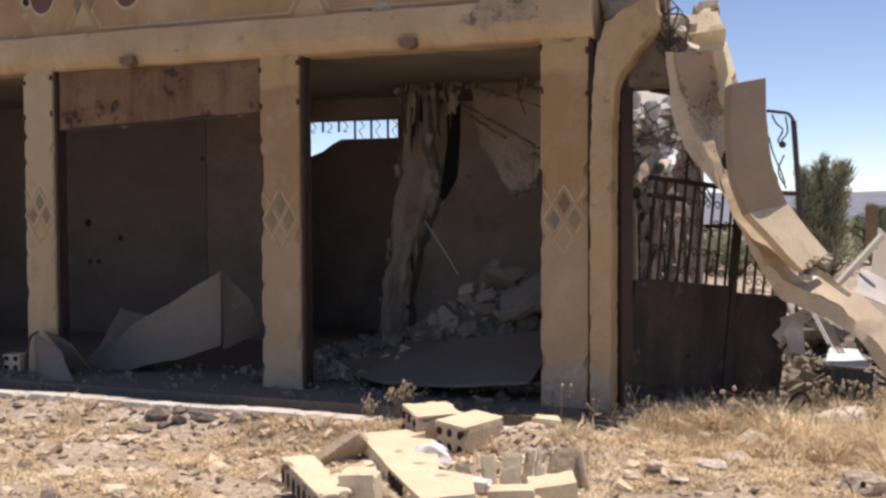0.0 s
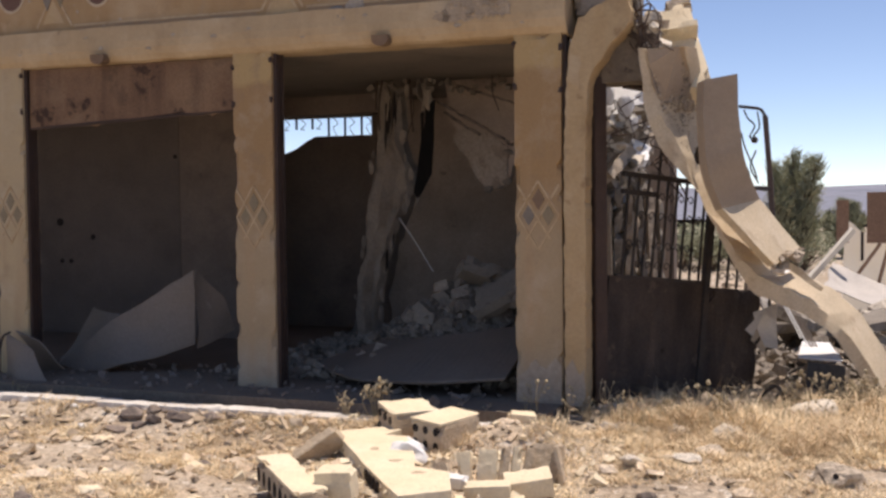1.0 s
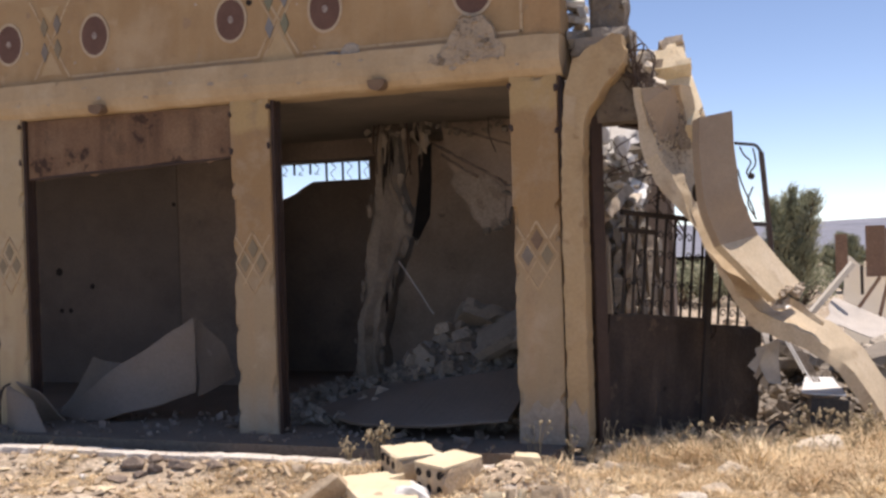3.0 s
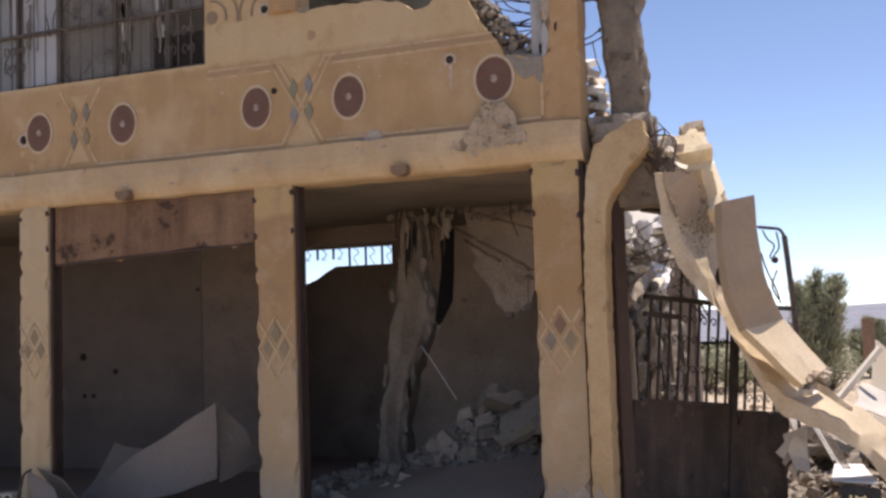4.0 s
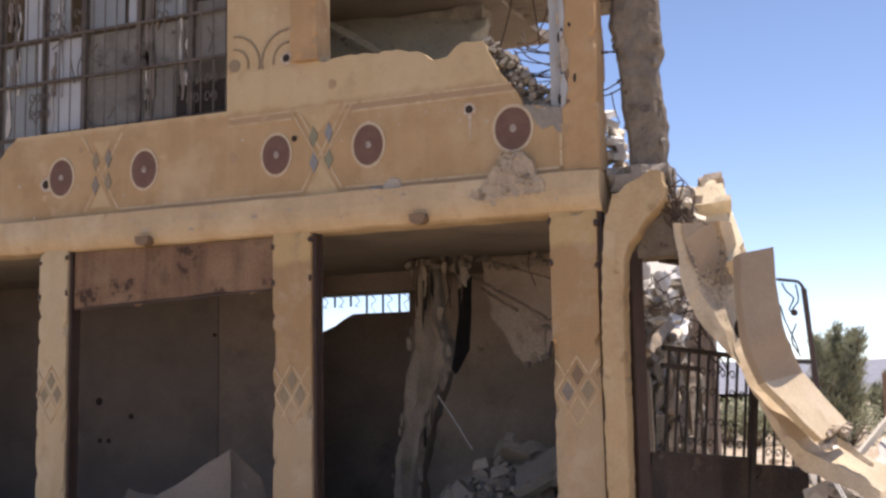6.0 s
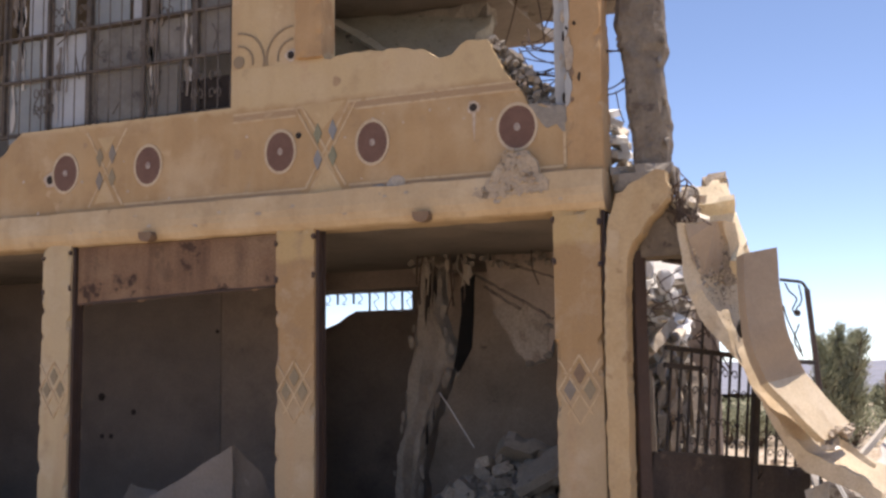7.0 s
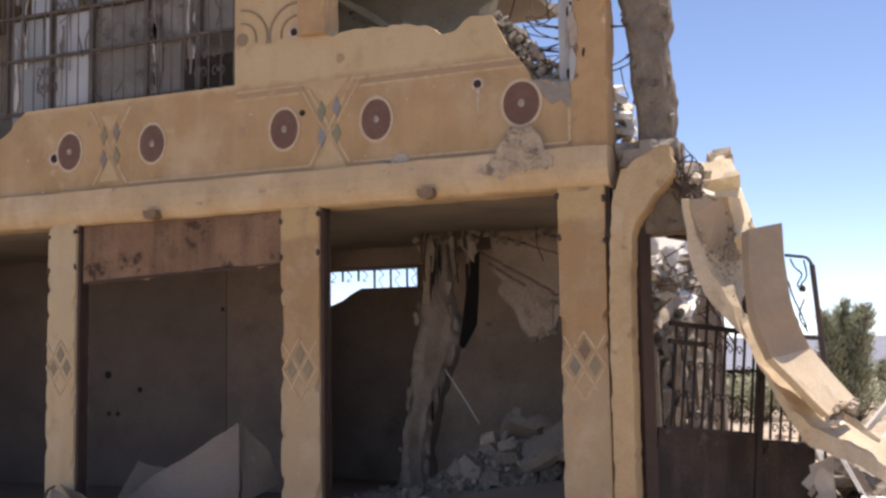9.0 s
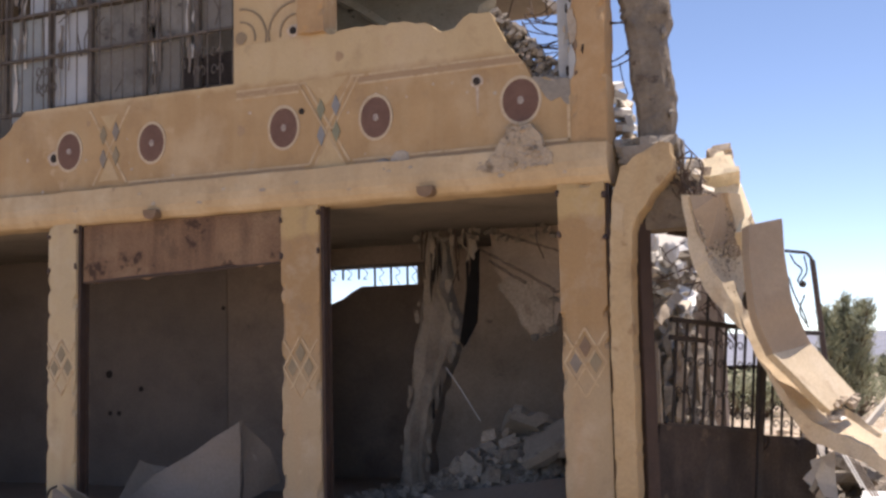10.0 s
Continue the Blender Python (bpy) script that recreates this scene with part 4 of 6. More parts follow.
# upper window with grille and panes
M_PANE_D = material("grimy_brown_pane", (0.13, 0.115, 0.095), (0.19, 0.168, 0.14), 1.6, 0.5, 0.05, 30, (0.07, 0.06, 0.05), 4, 0.6, fine=0.12, blotch=[((0.27, 0.25, 0.215), 2.6, 0.54, 0.6)])
win = part("window", box((-7.4, 0.14, 4.06), (-3.54, 0.18, 4.10)), M_WINBAR, hall, "tall barred window with broken frosted panes")
for x in (-6.36, -5.79, -5.27, -4.62, -4.0, -3.56):
    part("mullion", box((x - 0.015, 0.10, 4.10), (x + 0.015, 0.15, 5.75)), M_WINBAR, win)
for z in (4.61, 5.06, 5.6):
    part("transom", box((-7.4, 0.085, z), (-3.54, 0.12, z + 0.024)), M_WINBAR, win)
for i in range(26):
    x = -7.08 + 0.14 * i
    part("bar", tube([(x, 0.06, 3.7 if x < -6.1 else 4.07), (x, 0.06, 5.75)], 0.0065, 6), M_WINBAR, win)
for x0, x1, z0, z1, mm in ((-5.77, -5.29, 4.64, 5.05, M_GLASSW), (-5.77, -5.29, 4.12, 4.6, M_GLASSW), (-5.92, -5.81, 4.64, 5.05, M_GLASSW), (-6.09, -5.81, 5.1, 5.58, M_GLASSW), (-4.78, -4.64, 5.1, 5.4, M_GLASSW),
                           (-6.34, -5.81, 4.0, 4.6, M_GREYG), (-6.34, -5.94, 4.64, 5.05, M_GREYG), (-5.77, -5.5, 5.1, 5.58, M_GREYG), (-5.25, -4.64, 4.12, 4.6, M_PANE_D), (-5.25, -4.64, 4.64, 5.05, M_PANE_D), (-5.25, -4.82, 5.1, 5.58, M_GREYG),
                           (-4.6, -4.02, 4.64, 5.05, M_PANE_D), (-4.6, -4.24, 4.12, 4.6, M_PANE_D), (-3.98, -3.58, 4.64, 5.2, M_PANE_D), (-4.2, -3.6, 4.12, 4.42, M_HOLEDARK), (-4.45, -4.1, 5.1, 5.45, M_GREYG)):
    part("pane", box((x0, 0.155, z0), (x1, 0.165, z1)), mm, win, "frosted window pane" if mm is M_GLASSW else "grubby grey panel")
for x, z in ((-5.72, 4.2), (-5.3, 5.0), (-5.62, 5.0), (-4.55, 4.55), (-3.75, 4.15), (-3.95, 4.15), (-4.3, 5.0), (-5.85, 4.2)):
    for s, dz in ((-1, 0.0), (1, 0.0), (-1, 0.17), (1, 0.17)):
        pts = [(x + s * (0.04 - 0.036 * math.cos(a) * (1 - a / 8)), 0.06, z + dz + 0.08 + 0.07 * math.sin(a) * (1 - a / 8)) for a in (k * 0.5 for k in range(13))]
        part("scroll", tube(pts, 0.006, 4), M_WINBAR, win)
# torn curtain strips and loose wires behind the bars
rnd = random.Random(23)
for i in range(22):
    x = rnd.choice((-6.2, -5.75, -5.6, -4.95, -4.6, -4.45, -4.1, -3.75)) + rnd.uniform(-.08, .08)
    z1 = rnd.choice((4.9, 5.5, 5.5)) + rnd.uniform(-.1, .1)
    z0 = max(4.12, z1 - rnd.uniform(0.35, 1.2))
    n = 7
    zs = [z1 + (z0 - z1) * k / n for k in range(n + 1)]
    w = rnd.uniform(0.006, 0.02)
    lft = [(x - w * rnd.uniform(.3, 1.4) + rnd.gauss(0, .01), z) for z in zs]
    rgt = [(x + w * rnd.uniform(.3, 1.4) + rnd.gauss(0, .01), z) for z in zs]
    part("torn_strip", plate_outline(lft + rgt[::-1], 0.135, 0.142), M_SHEET if i % 3 else M_PALESH, win, "torn strip of curtain caught in the bars")
for i in range(9):
    x, z = rnd.uniform(-6.2, -3.7), rnd.uniform(4.3, 5.2)
    part("bent_wire", tube(glide([(x, 0.075, z), (x + rnd.uniform(-.1, .1), 0.08, z - 0.12), (x + rnd.uniform(-.14, .14), 0.075, z - 0.25)], 5), 0.007, 5), M_WINBAR, win)
# upper rooms: back wall, dividing wall, an unseen roof and a fallen roof slab
part("upper_back_wall", plate_outline([(-9.5, 3.08), (-9.5, 5.75), (-4.2, 5.75)] + jagged([(-4.2, 5.75), (-3.9, 5.6), (-3.0, 5.2), (-2.6, 4.6), (-2.3, 3.7), (-2.0, 3.08)], 0.2, 0.08, 5), 4.5, 4.7), M_UPPER, hall, "broken upper back wall")
part("upper_partition", box((-9.4, 2.2, 3.08), (-3.9, 2.35, 5.74)), M_UPPER, hall, "grey inner wall of the upper room")
# added out of view; height and reach set by the shade it casts
part("upper_roof", worn_box((-9.5, 0.0, 5.76), (-1.9, 4.75, 5.93), 0.3, 0.03, 3), M_SOFFIT, hall, "unseen flat roof slab added to cast shade")
part("fallen_roof_slab", worn_box((-1.6, -0.08, -1.35), (1.05, 0.08, 0.74), 0.14, 0.09, 4, pose(-3.15, 2.6, 5.05, -28, 6, 6)), M_ROOFSLAB, hall, "grey roof slab sunk into the upper room")
part("roof_rib", worn_box((-1.0, -0.16, -0.05), (1.1, -0.08, 0.05), 0.12, 0.03, 5, pose(-3.15, 2.6, 5.1, -28, 34, 6)), M_ROOFSLAB, hall)
part("roof_beam", worn_box((-3.9, 2.9, 5.56), (-2.1, 3.2, 5.755), 0.15, 0.05, 5), M_CONCG, hall, "broken roof beam")


part("roof_edge", worn_box((-1.895, 2.0, 5.76), (-0.75, 4.0, 5.92), 0.12, 0.06, 6), M_BARE, hall, "broken edge of the roof slab")


def rebar(points, r=0.009, parent=hall):
    return part("rebar", tube(glide(points, 6), r, 5), M_REBAR, parent, "bent rusty reinforcing bar")


rnd = random.Random(21)
for i in range(9):
    z = 3.85 + 0.06 * i
    rebar([(-0.95 + 0.02 * i, 0.2 + 0.02 * i, z + 0.2), (-0.7, 0.25, z + rnd.uniform(-.05, .1)), (-0.46, 0.2, z + rnd.uniform(-.1, .1))], 0.006)
for i in range(7):
    z = 4.02 + 0.07 * i
    rebar([(-0.88 + 0.015 * i, 0.22, z + 0.12 - 0.03 * i), (-0.68, 0.2 + 0.02 * i, z - 0.02 + rnd.uniform(-.03, .03)), (-0.5, 0.2, z - 0.03 + rnd.uniform(-.05, .05)), (-0.42, 0.22, z - 0.04)], 0.005)
for z, d in ((3.82, 0.10), (3.86, 0.14), (4.18, 0.06), (4.2, -0.02), (4.62, 0.05)):
    rebar([(-0.09, 0.15, z), (0.0, 0.2, z + d * 0.3 + rnd.uniform(-.02, .02)), (0.12, 0.25, z + d)], 0.006)
rebar([(0.0, 0.2, 3.86), (0.03, 0.18, 3.7), (0.06, 0.2, 3.6)], 0.005)
for i in range(16):
    bm = bmesh.new()
    add_chunk(bm, (-0.16 + 0.09 * (1 - i / 15) + rnd.gauss(0, .03), 0.62 + rnd.uniform(-.05, .2), 3.26 + 0.46 * i / 15), rnd.uniform(0.07, 0.17), rnd, 0.7)
    part("perched_rubble", bm, M_CONCG if i % 2 else M_WHITEC, hall, "pale rubble perched on the broken floor edge")
for k, (x, z, w, rot) in enumerate(((-0.20, 3.77, 0.11, 4), (-0.21, 3.65, 0.08, -6), (-0.12, 3.545, 0.11, 3), (-0.03, 3.45, 0.06, 75), (-0.15, 3.70, 0.07, 20), (-0.10, 3.42, 0.10, -5))):
    part("perched_slab", worn_box((-w, -0.16, -0.03), (w, 0.16, 0.03), 0.04, 0.03, k + 140, pose(x, 0.56, z, 16, rot, 10 * k)), M_WHITE, hall, "white broken slab perched on the floor edge")
part("floor_edge", worn_box((-0.36, 0.3, 3.0), (0.3, 1.0, 3.22), 0.1, 0.06, 21), M_CONCG, hall, "torn edge of the upper floor")
for i in range(5):
    x = -1.75 + 0.22 * i
    rebar([(x, 2.9, 5.77), (x + rnd.uniform(-.1, .1), 2.85, 5.5), (x + rnd.uniform(-.15, .2), 2.8, 5.1 + rnd.uniform(0, .3))], 0.008)
for i in range(20):
    a = rnd.uniform(0, 1)
    rebar([(0.30 + 0.2 * a, 0.1 + 0.2 * a, 3.02 + rnd.uniform(-.1, .2)), (0.48 + rnd.uniform(-.12, .14), 0.12 + rnd.uniform(-.08, .1), 2.92 + rnd.uniform(-.15, .16)), (0.58 + rnd.uniform(-.16, .2), 0.1 + rnd.uniform(-.1, .1), 2.72 + rnd.uniform(-.2, .14))], rnd.choice((0.004, 0.005, 0.007)))

# ---- fallen arch beside the corner ----
back = Vector((0.05, 0.22, 0.02))
r1 = [(0.496, -0.041, 2.731), (0.538, -0.009, 2.28), (0.586, 0.027, 2.109), (0.696, 0.111, 1.895), (0.874, 0.245, 1.678), (0.99, 0.333, 1.42),
      (1.105, 0.42, 1.143), (1.28, 0.553, 0.86), (1.483, 0.707, 0.752), (1.708, 0.877, 0.616), (1.917, 1.034, 0.391), (2.194, 1.245, -0.12)]
r2 = [(0.544, -0.004, 2.732), (0.61, 0.045, 2.323), (0.66, 0.085, 2.2), (0.77, 0.17, 2.0), (0.865, 0.24, 1.71), (0.97, 0.318, 1.49),
      (1.155, 0.46, 1.18), (1.305, 0.57, 1.0), (1.471, 0.697, 0.90), (1.728, 0.892, 0.741), (1.979, 1.082, 0.456), (2.301, 1.326, -0.1)]
r3 = [(0.83, 0.10, 2.74), (0.807, 0.631, 2.38), (0.833, 0.735, 2.224), (0.88, 0.881, 1.995), (0.953, 0.985, 1.751), (1.078, 1.12, 1.538),
      (1.3, 0.93, 1.10), (1.40, 0.98, 0.95), (1.52, 1.03, 0.955), (1.821, 1.262, 0.766), (2.082, 1.46, 0.462), (2.349, 1.662, -0.05)]
r4 = [tuple(Vector(p) + back) for p in r3]
r5 = [tuple(Vector(p) + back) for p in r1]
arch = thing("fallen_arch", (1.3, 0.6, 0.0), "collapsed curved concrete arch hanging from the corner to the ground", "concrete arch")
part("arch_beam", loft([r1, r2, r3, r4, r5], 9, 0.018, 4, 9.0), M_ARCH, arch, "cream rendered curved beam", True)
face_lo, face_hi = glide(r2, 9), glide(r3, 9)


def on_face(u, v):
    """A point on the arch's upper face: u across it, v down from its head."""
    i, f = int(v * 9), v * 9 - int(v * 9)
    return face_lo[i].lerp(face_lo[i + 1], f).lerp(face_hi[i].lerp(face_hi[i + 1], f), u)


# rough broken core on its upper face
bm = bmesh.new()
rnd = random.Random(6)
for i in range(330):
    f, s = rnd.random(), rnd.random()
    v = 0.62 + 0.75 * f
    p = on_face(0.12 + 0.85 * s, v)
    if f > 0.55 and s < 0.6 and rnd.random() < 0.8:
        continue
    add_chunk(bm, p + Vector((0.02 * max(0, v - 1), 0.02 * max(0, v - 1), 0)), rnd.uniform(0.012, 0.034), rnd)
part("broken_core", bm, M_CONC, arch, "rough broken concrete core")
thick = Vector((-0.06, 0.05, -0.02))
q1 = [(0.955, 0.13, 2.49), (0.955, 0.14, 2.1), (0.985, 0.17, 1.78), (1.08, 0.24, 1.52), (1.279, 0.31, 1.283), (1.447, 0.43, 1.085)]
q2 = [(1.175, 0.33, 2.545), (1.19, 0.35, 2.2), (1.225, 0.38, 1.9), (1.305, 0.74, 1.59), (1.453, 0.955, 1.371), (1.598, 1.10, 1.184)]
q3 = [tuple(Vector(p) + thick) for p in q2]
q4 = [tuple(Vector(p) + thick) for p in q1]
# brown paint left on the upper face, torn along its lower edge
edge = jagged([(0.02, 0.0), (0.97, 0.0), (1.0, 0.5), (0.93, 1.0), (0.75, 0.82), (0.6, 1.05), (0.45, 0.86), (0.3, 1.08), (0.12, 0.9), (0.0, 0.5), (0.02, 0.0)], 0.12, 0.05, 5)[:-1]
bm = bmesh.new()
skin = []
for dy in (-0.016, 0.03):
    skin.append([bm.verts.new(on_face(max(0.03, u), max(0.0, v)) + Vector((0, dy, 0))) for u, v in edge])
    bm.faces.new(skin[-1])
for i in range(len(edge)):
    j = (i + 1) % len(edge)
    bm.faces.new((skin[0][i], skin[0][j], skin[1][j], skin[1][i]))
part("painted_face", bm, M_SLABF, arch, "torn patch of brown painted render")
# pits are raised crumbs whose dark colour stands for shaded hollows
bm, bm2 = bmesh.new(), bmesh.new()
for i in range(150):
    u, v = rnd.uniform(0.1, 0.95), rnd.uniform(0.25, 1.15)
    p = on_face(u, v)
    add_chunk(bm if i % 3 else bm2, p + Vector((0, -0.012, 0)), rnd.uniform(0.008, 0.024), rnd, 1.6)
tagged(part("pitting", bm, M_BARE, arch, "dark crumbs standing for pits in the torn render"), kind="stuff")
tagged(part("clinging_render", bm2, M_ARCH, arch, "cream crumbs of render"), kind="stuff")
bm = bmesh.new()
for i in range(170):
    k, u = int(rnd.triangular(6, 34, 9)), rnd.uniform(0.12, 0.95)
    p = face_lo[k].lerp(face_hi[k], u)
    add_chunk(bm, p + Vector((-0.004, -0.012, 0.0)), rnd.uniform(0.006, 0.016), rnd, 1.3)
tagged(part("face_grit", bm, M_CONC, arch, "pitted grit on the broken face"), kind="stuff")
# half-sunk lump; its dark colour gives the shade of a cavity
part("void", lump((0.90, 0.33, 1.93), 0.05, 4, (0.8, 0.5, 1.5), 2), M_HOLEDARK, arch, "dark lump standing for a cavity in the broken beam")
# one slab in two colours: darker for its shaded run, cream for the sunlit
part("curved_slab", loft([q[:4] for q in (q1, q2, q3, q4)], 8, 0.008, 2, 4.0), M_SLABF, arch, "curved slab lying on the beam, its shaded face coloured brown", True)
part("slab_fold", loft([q[3:] for q in (q1, q2, q3, q4)], 8, 0.006, 2, 4.0), M_ARCH, arch, "lower run of the curved slab, coloured cream for sunlight", True)
for i in range(26):
    bm = bmesh.new()
    add_chunk(bm, Vector((1.44, 0.5, 1.08)).lerp(Vector((1.63, 0.72, 1.2)), rnd.random()) + Vector((rnd.uniform(-.04, .04), 0, rnd.uniform(-.07, .03))), rnd.uniform(0.03, 0.08), rnd)
    part("slab_crumb", bm, M_CONC, arch, "crumbled end of the slab")
part("split_rail", loft([[(1.42, 0.6, 1.1), (1.62, 0.8, 0.96), (1.75, 0.88, 0.86)], [(1.47, 0.63, 1.14), (1.66, 0.83, 0.99), (1.78, 0.9, 0.88)], [(1.45, 0.68, 1.09), (1.64, 0.88, 0.95), (1.77, 0.95, 0.85)]], 5, 0.01), M_ARCH, arch)

# pale broken mass behind the arch's head
mass = thing("broken_cornice", (0.7, 0.5, 2.3), "sunlit lump of broken cornice caught on the arch", "rubble")
part("cornice_block", worn_box((-0.20, -0.12, -0.42), (0.18, 0.16, 0.42), 0.055, 0.07, 14, pose(0.664, 0.74, 2.755, -30, -10, 18)), M_RENDER, mass)
part("cornice_ledge", worn_box((-0.22, -0.15, -0.03), (0.15, 0.17, 0.03), 0.06, 0.03, 15, pose(0.674, 0.68, 2.90, -30, -8, 18)), M_RENDER, mass)
part("cornice_cap", worn_box((-0.10, -0.09, -0.06), (0.10, 0.09, 0.06), 0.05, 0.04, 17, pose(0.635, 0.94, 3.167, -20, -8, 18)), M_CONC, mass)

rnd = random.Random(14)
for i in range(12):
    bm = bmesh.new()
    add_chunk(bm, (0.42 + 0.2 * rnd.random(), 0.2 + 0.25 * rnd.random(), 2.72 + 0.3 * rnd.random()), rnd.uniform(0.07, 0.16), rnd)
    part("cornice_rubble", bm, M_WHITEC if i % 3 else M_CONC, mass)

# ---- iron gate, sagging on its post ----
GX, GY = 0.125, 0.24
gate = thing("iron_gate", (GX, GY, 0.0), "sagging dark iron gate with scrollwork above sheet panels", "gate")
TURN = math.atan2(1.2, 1.11)
flat_to = Matrix.Translation((GX, GY, 0)) @ Matrix.Rotation(TURN, 4, 'Z')
sag = flat_to @ Matrix.Rotation(radians(6.0), 4, 'Y') @ Matrix.Diagonal((0.90, 1, 1, 1))


def gpart(name, bm, mat, parent, label="", m=sag):
    bm.transform(m)
    return part(name, bm, mat, parent, label)


gpart("gate_post", box((-0.07, -0.05, -0.05), (0.045, 0.05, 2.56), bevel=0.006), M_RAIL, gate, "brown steel gate post", flat_to)
gpart("gate_head", box((0.0, -0.05, 2.50), (0.5, 0.05, 2.60)), M_RAIL, gate)
left = gpart("left_leaf", box((-0.02, -0.012, -0.02), (1.03, 0.012, 1.0)), M_GATE, gate, "gate leaf with a dented sheet panel")
gpart("bullet_hole", tube([(0.62, -0.013, 0.42), (0.62, -0.016, 0.42)], 0.022, 10), M_HOLEDARK, left)
gpart("panel_edge", box((0.05, -0.02, 0.985), (1.02, 0.02, 1.015)), M_IRON, left)
gpart("top_rail", box((0.05, -0.02, 1.80), (1.1, 0.02, 1.84)), M_IRON, left)
gpart("middle_rail", box((0.05, -0.018, 1.66), (0.42, 0.018, 1.70)), M_IRON, left)
for i in range(9):
    u = 0.12 + 0.107 * i
    h = 2.5 if i == 3 else 1.82
    gpart("bar", box((u - 0.009, -0.009, 1.0), (u + 0.009, 0.009, h)), M_IRON, left)
    if i % 2:
        bm = bmesh.new()
        bmesh.ops.create_icosphere(bm, subdivisions=1, radius=0.024)
        bm.transform(pose(u, 0, 1.26))
        gpart("bar_knuckle", bm, M_IRON, left)
for i in range(8):
    u = 0.174 + 0.107 * i
    for w, s in ((1.10, 1), (1.26, -1), (1.50, 1), (1.66, -1)):
        if (i * 7 + int(w * 100)) % 5 == 0:
            continue
        pts = [(u + s * 0.036 * math.cos(a) * (1 - a / 8.5), 0, w + 0.045 * math.sin(a) * (1 - a / 8.5)) for a in (k * 0.55 for k in range(13))]
        gpart("scroll", tube(pts, 0.0055, 4), M_IRON, left)
gpart("meeting_stile", box((1.03, -0.03, 0.0), (1.10, 0.03, 1.80), bevel=0.005), M_IRON, gate)
right_leaf = gpart("right_leaf", worn_box((1.095, -0.012, 0.05), (1.74, 0.012, 0.97), 0.08, 0.05, 3), M_GATE, gate, "torn gate leaf with a crumpled sheet")
for i in range(4):
    u = 1.20 + 0.115 * i
    gpart("bar", box((u - 0.009, -0.009, 0.97), (u + 0.009, 0.009, 1.4 if i < 3 else 1.6)), M_IRON, right_leaf)
    for w in (1.06, 1.2):
        pts = [(u + 0.05 + 0.036 * math.cos(a) * (1 - a / 8.5), 0, w + 0.045 * math.sin(a) * (1 - a / 8.5)) for a in (k * 0.55 for k in range(13))]
        gpart("scroll", tube(pts, 0.0055, 4), M_IRON, right_leaf)
gpost = [(1.24, 1.45, 2.352), (1.279, 1.488, 2.297), (1.303, 1.513, 1.952), (1.333, 1.546, 1.474), (1.35, 1.565, 1.0)]
part("upper_frame", tube(glide([(1.089, 1.282, 2.369), (1.17, 1.37, 2.362)] + gpost[:2], 5), 0.014, 6), M_IRON, right_leaf, "rounded upper corner of the gate frame")
across = Vector((1.11, 1.2, 0)).normalized()
rails = [[tuple(Vector(p) + across * a + Vector((0, b, 0))) for p in gpost[1:]] for a, b in ((-0.03, -0.012), (0.03, -0.012), (0.03, 0.02), (-0.03, 0.02))]
part("frame_stile", loft(rails, 4), M_RAIL, right_leaf, "brown steel stile of the gate frame")
part("frame_rail", tube([(1.09, 1.285, 1.69), (1.31, 1.52, 1.675)], 0.02, 6), M_IRON, right_leaf)
for line in ([(1.12, 1.315, 2.34), (1.15, 1.35, 2.27), (1.2, 1.40, 2.21), (1.165, 1.37, 2.12), (1.2, 1.403, 2.085)],
             [(1.10, 1.295, 2.15), (1.13, 1.33, 2.02), (1.19, 1.39, 1.86), (1.22, 1.42, 1.76)],
             [(1.22, 1.42, 2.33), (1.235, 1.44, 2.2), (1.19, 1.39, 2.12)],
             [(1.21, 1.41, 2.0), (1.17, 1.37, 1.86), (1.23, 1.43, 1.72)],
             [(1.10, 1.295, 1.93), (1.16, 1.36, 1.8), (1.14, 1.34, 1.70)]):
    part("scroll", tube(glide(line, 6), 0.0075, 5), M_IRON, right_leaf)
part("scroll_boss", lump((1.2, 1.40, 2.09), 0.03, 2, (1, 0.5, 1), 2, 0.1), M_IRON, right_leaf)
gpart("crumpled_sheet", loft([[(1.68, -0.05, 0.95), (1.70, -0.10, 0.75), (1.62, -0.04, 0.55)], [(1.84, 0.02, 0.93), (1.82, -0.12, 0.7), (1.88, 0.05, 0.42)],
                              [(1.84, 0.03, 0.93), (1.82, -0.11, 0.7), (1.88, 0.06, 0.42)], [(1.68, -0.04, 0.95), (1.70, -0.09, 0.75), (1.62, -0.03, 0.55)]], 6, 0.03, 4, 9.0), M_PALESH, right_leaf, "crumpled pale sheet metal")
gpart("loose_strap", tube([(1.78, -0.06, 0.93), (1.76, -0.13, 0.7), (1.64, -0.08, 0.52)], 0.015, 5), M_IRON, right_leaf)

# ---- heap of collapsed slabs behind the gate ----
heap = thing("collapsed_slabs", (0.0, 3.2, 0.0), "heap of collapsed concrete slabs behind the gate", "rubble")
rnd = random.Random(17)
for i in range(24):
    f = i / 23
    at = (-0.2 + rnd.uniform(-0.22, 0.2) * (1.2 - 0.4 * f), 2.5 + rnd.uniform(0, 1.3), 0.5 + 2.6 * f)
    a, b = rnd.uniform(0.12, 0.3) * (1.2 - 0.3 * f), rnd.uniform(0.15, 0.3)
    if at[2] < 2.05:
        at = (2.0 - 0.175 * (at[1] + 8.5) - a - rnd.uniform(0.05, 0.2), at[1], at[2])
    # upper pieces take white so that their colour reads as full sun
    part("slab_piece", worn_box((-a, -b, -0.06), (a, b, 0.06), 0.1, 0.06, i + 2, pose(*at, rnd.uniform(15, 65), rnd.uniform(-30, 30), rnd.uniform(-40, 40))), (M_WHITE if i > 13 else M_WHITEC) if i % 4 else M_CONC, heap)
bm = bmesh.new()
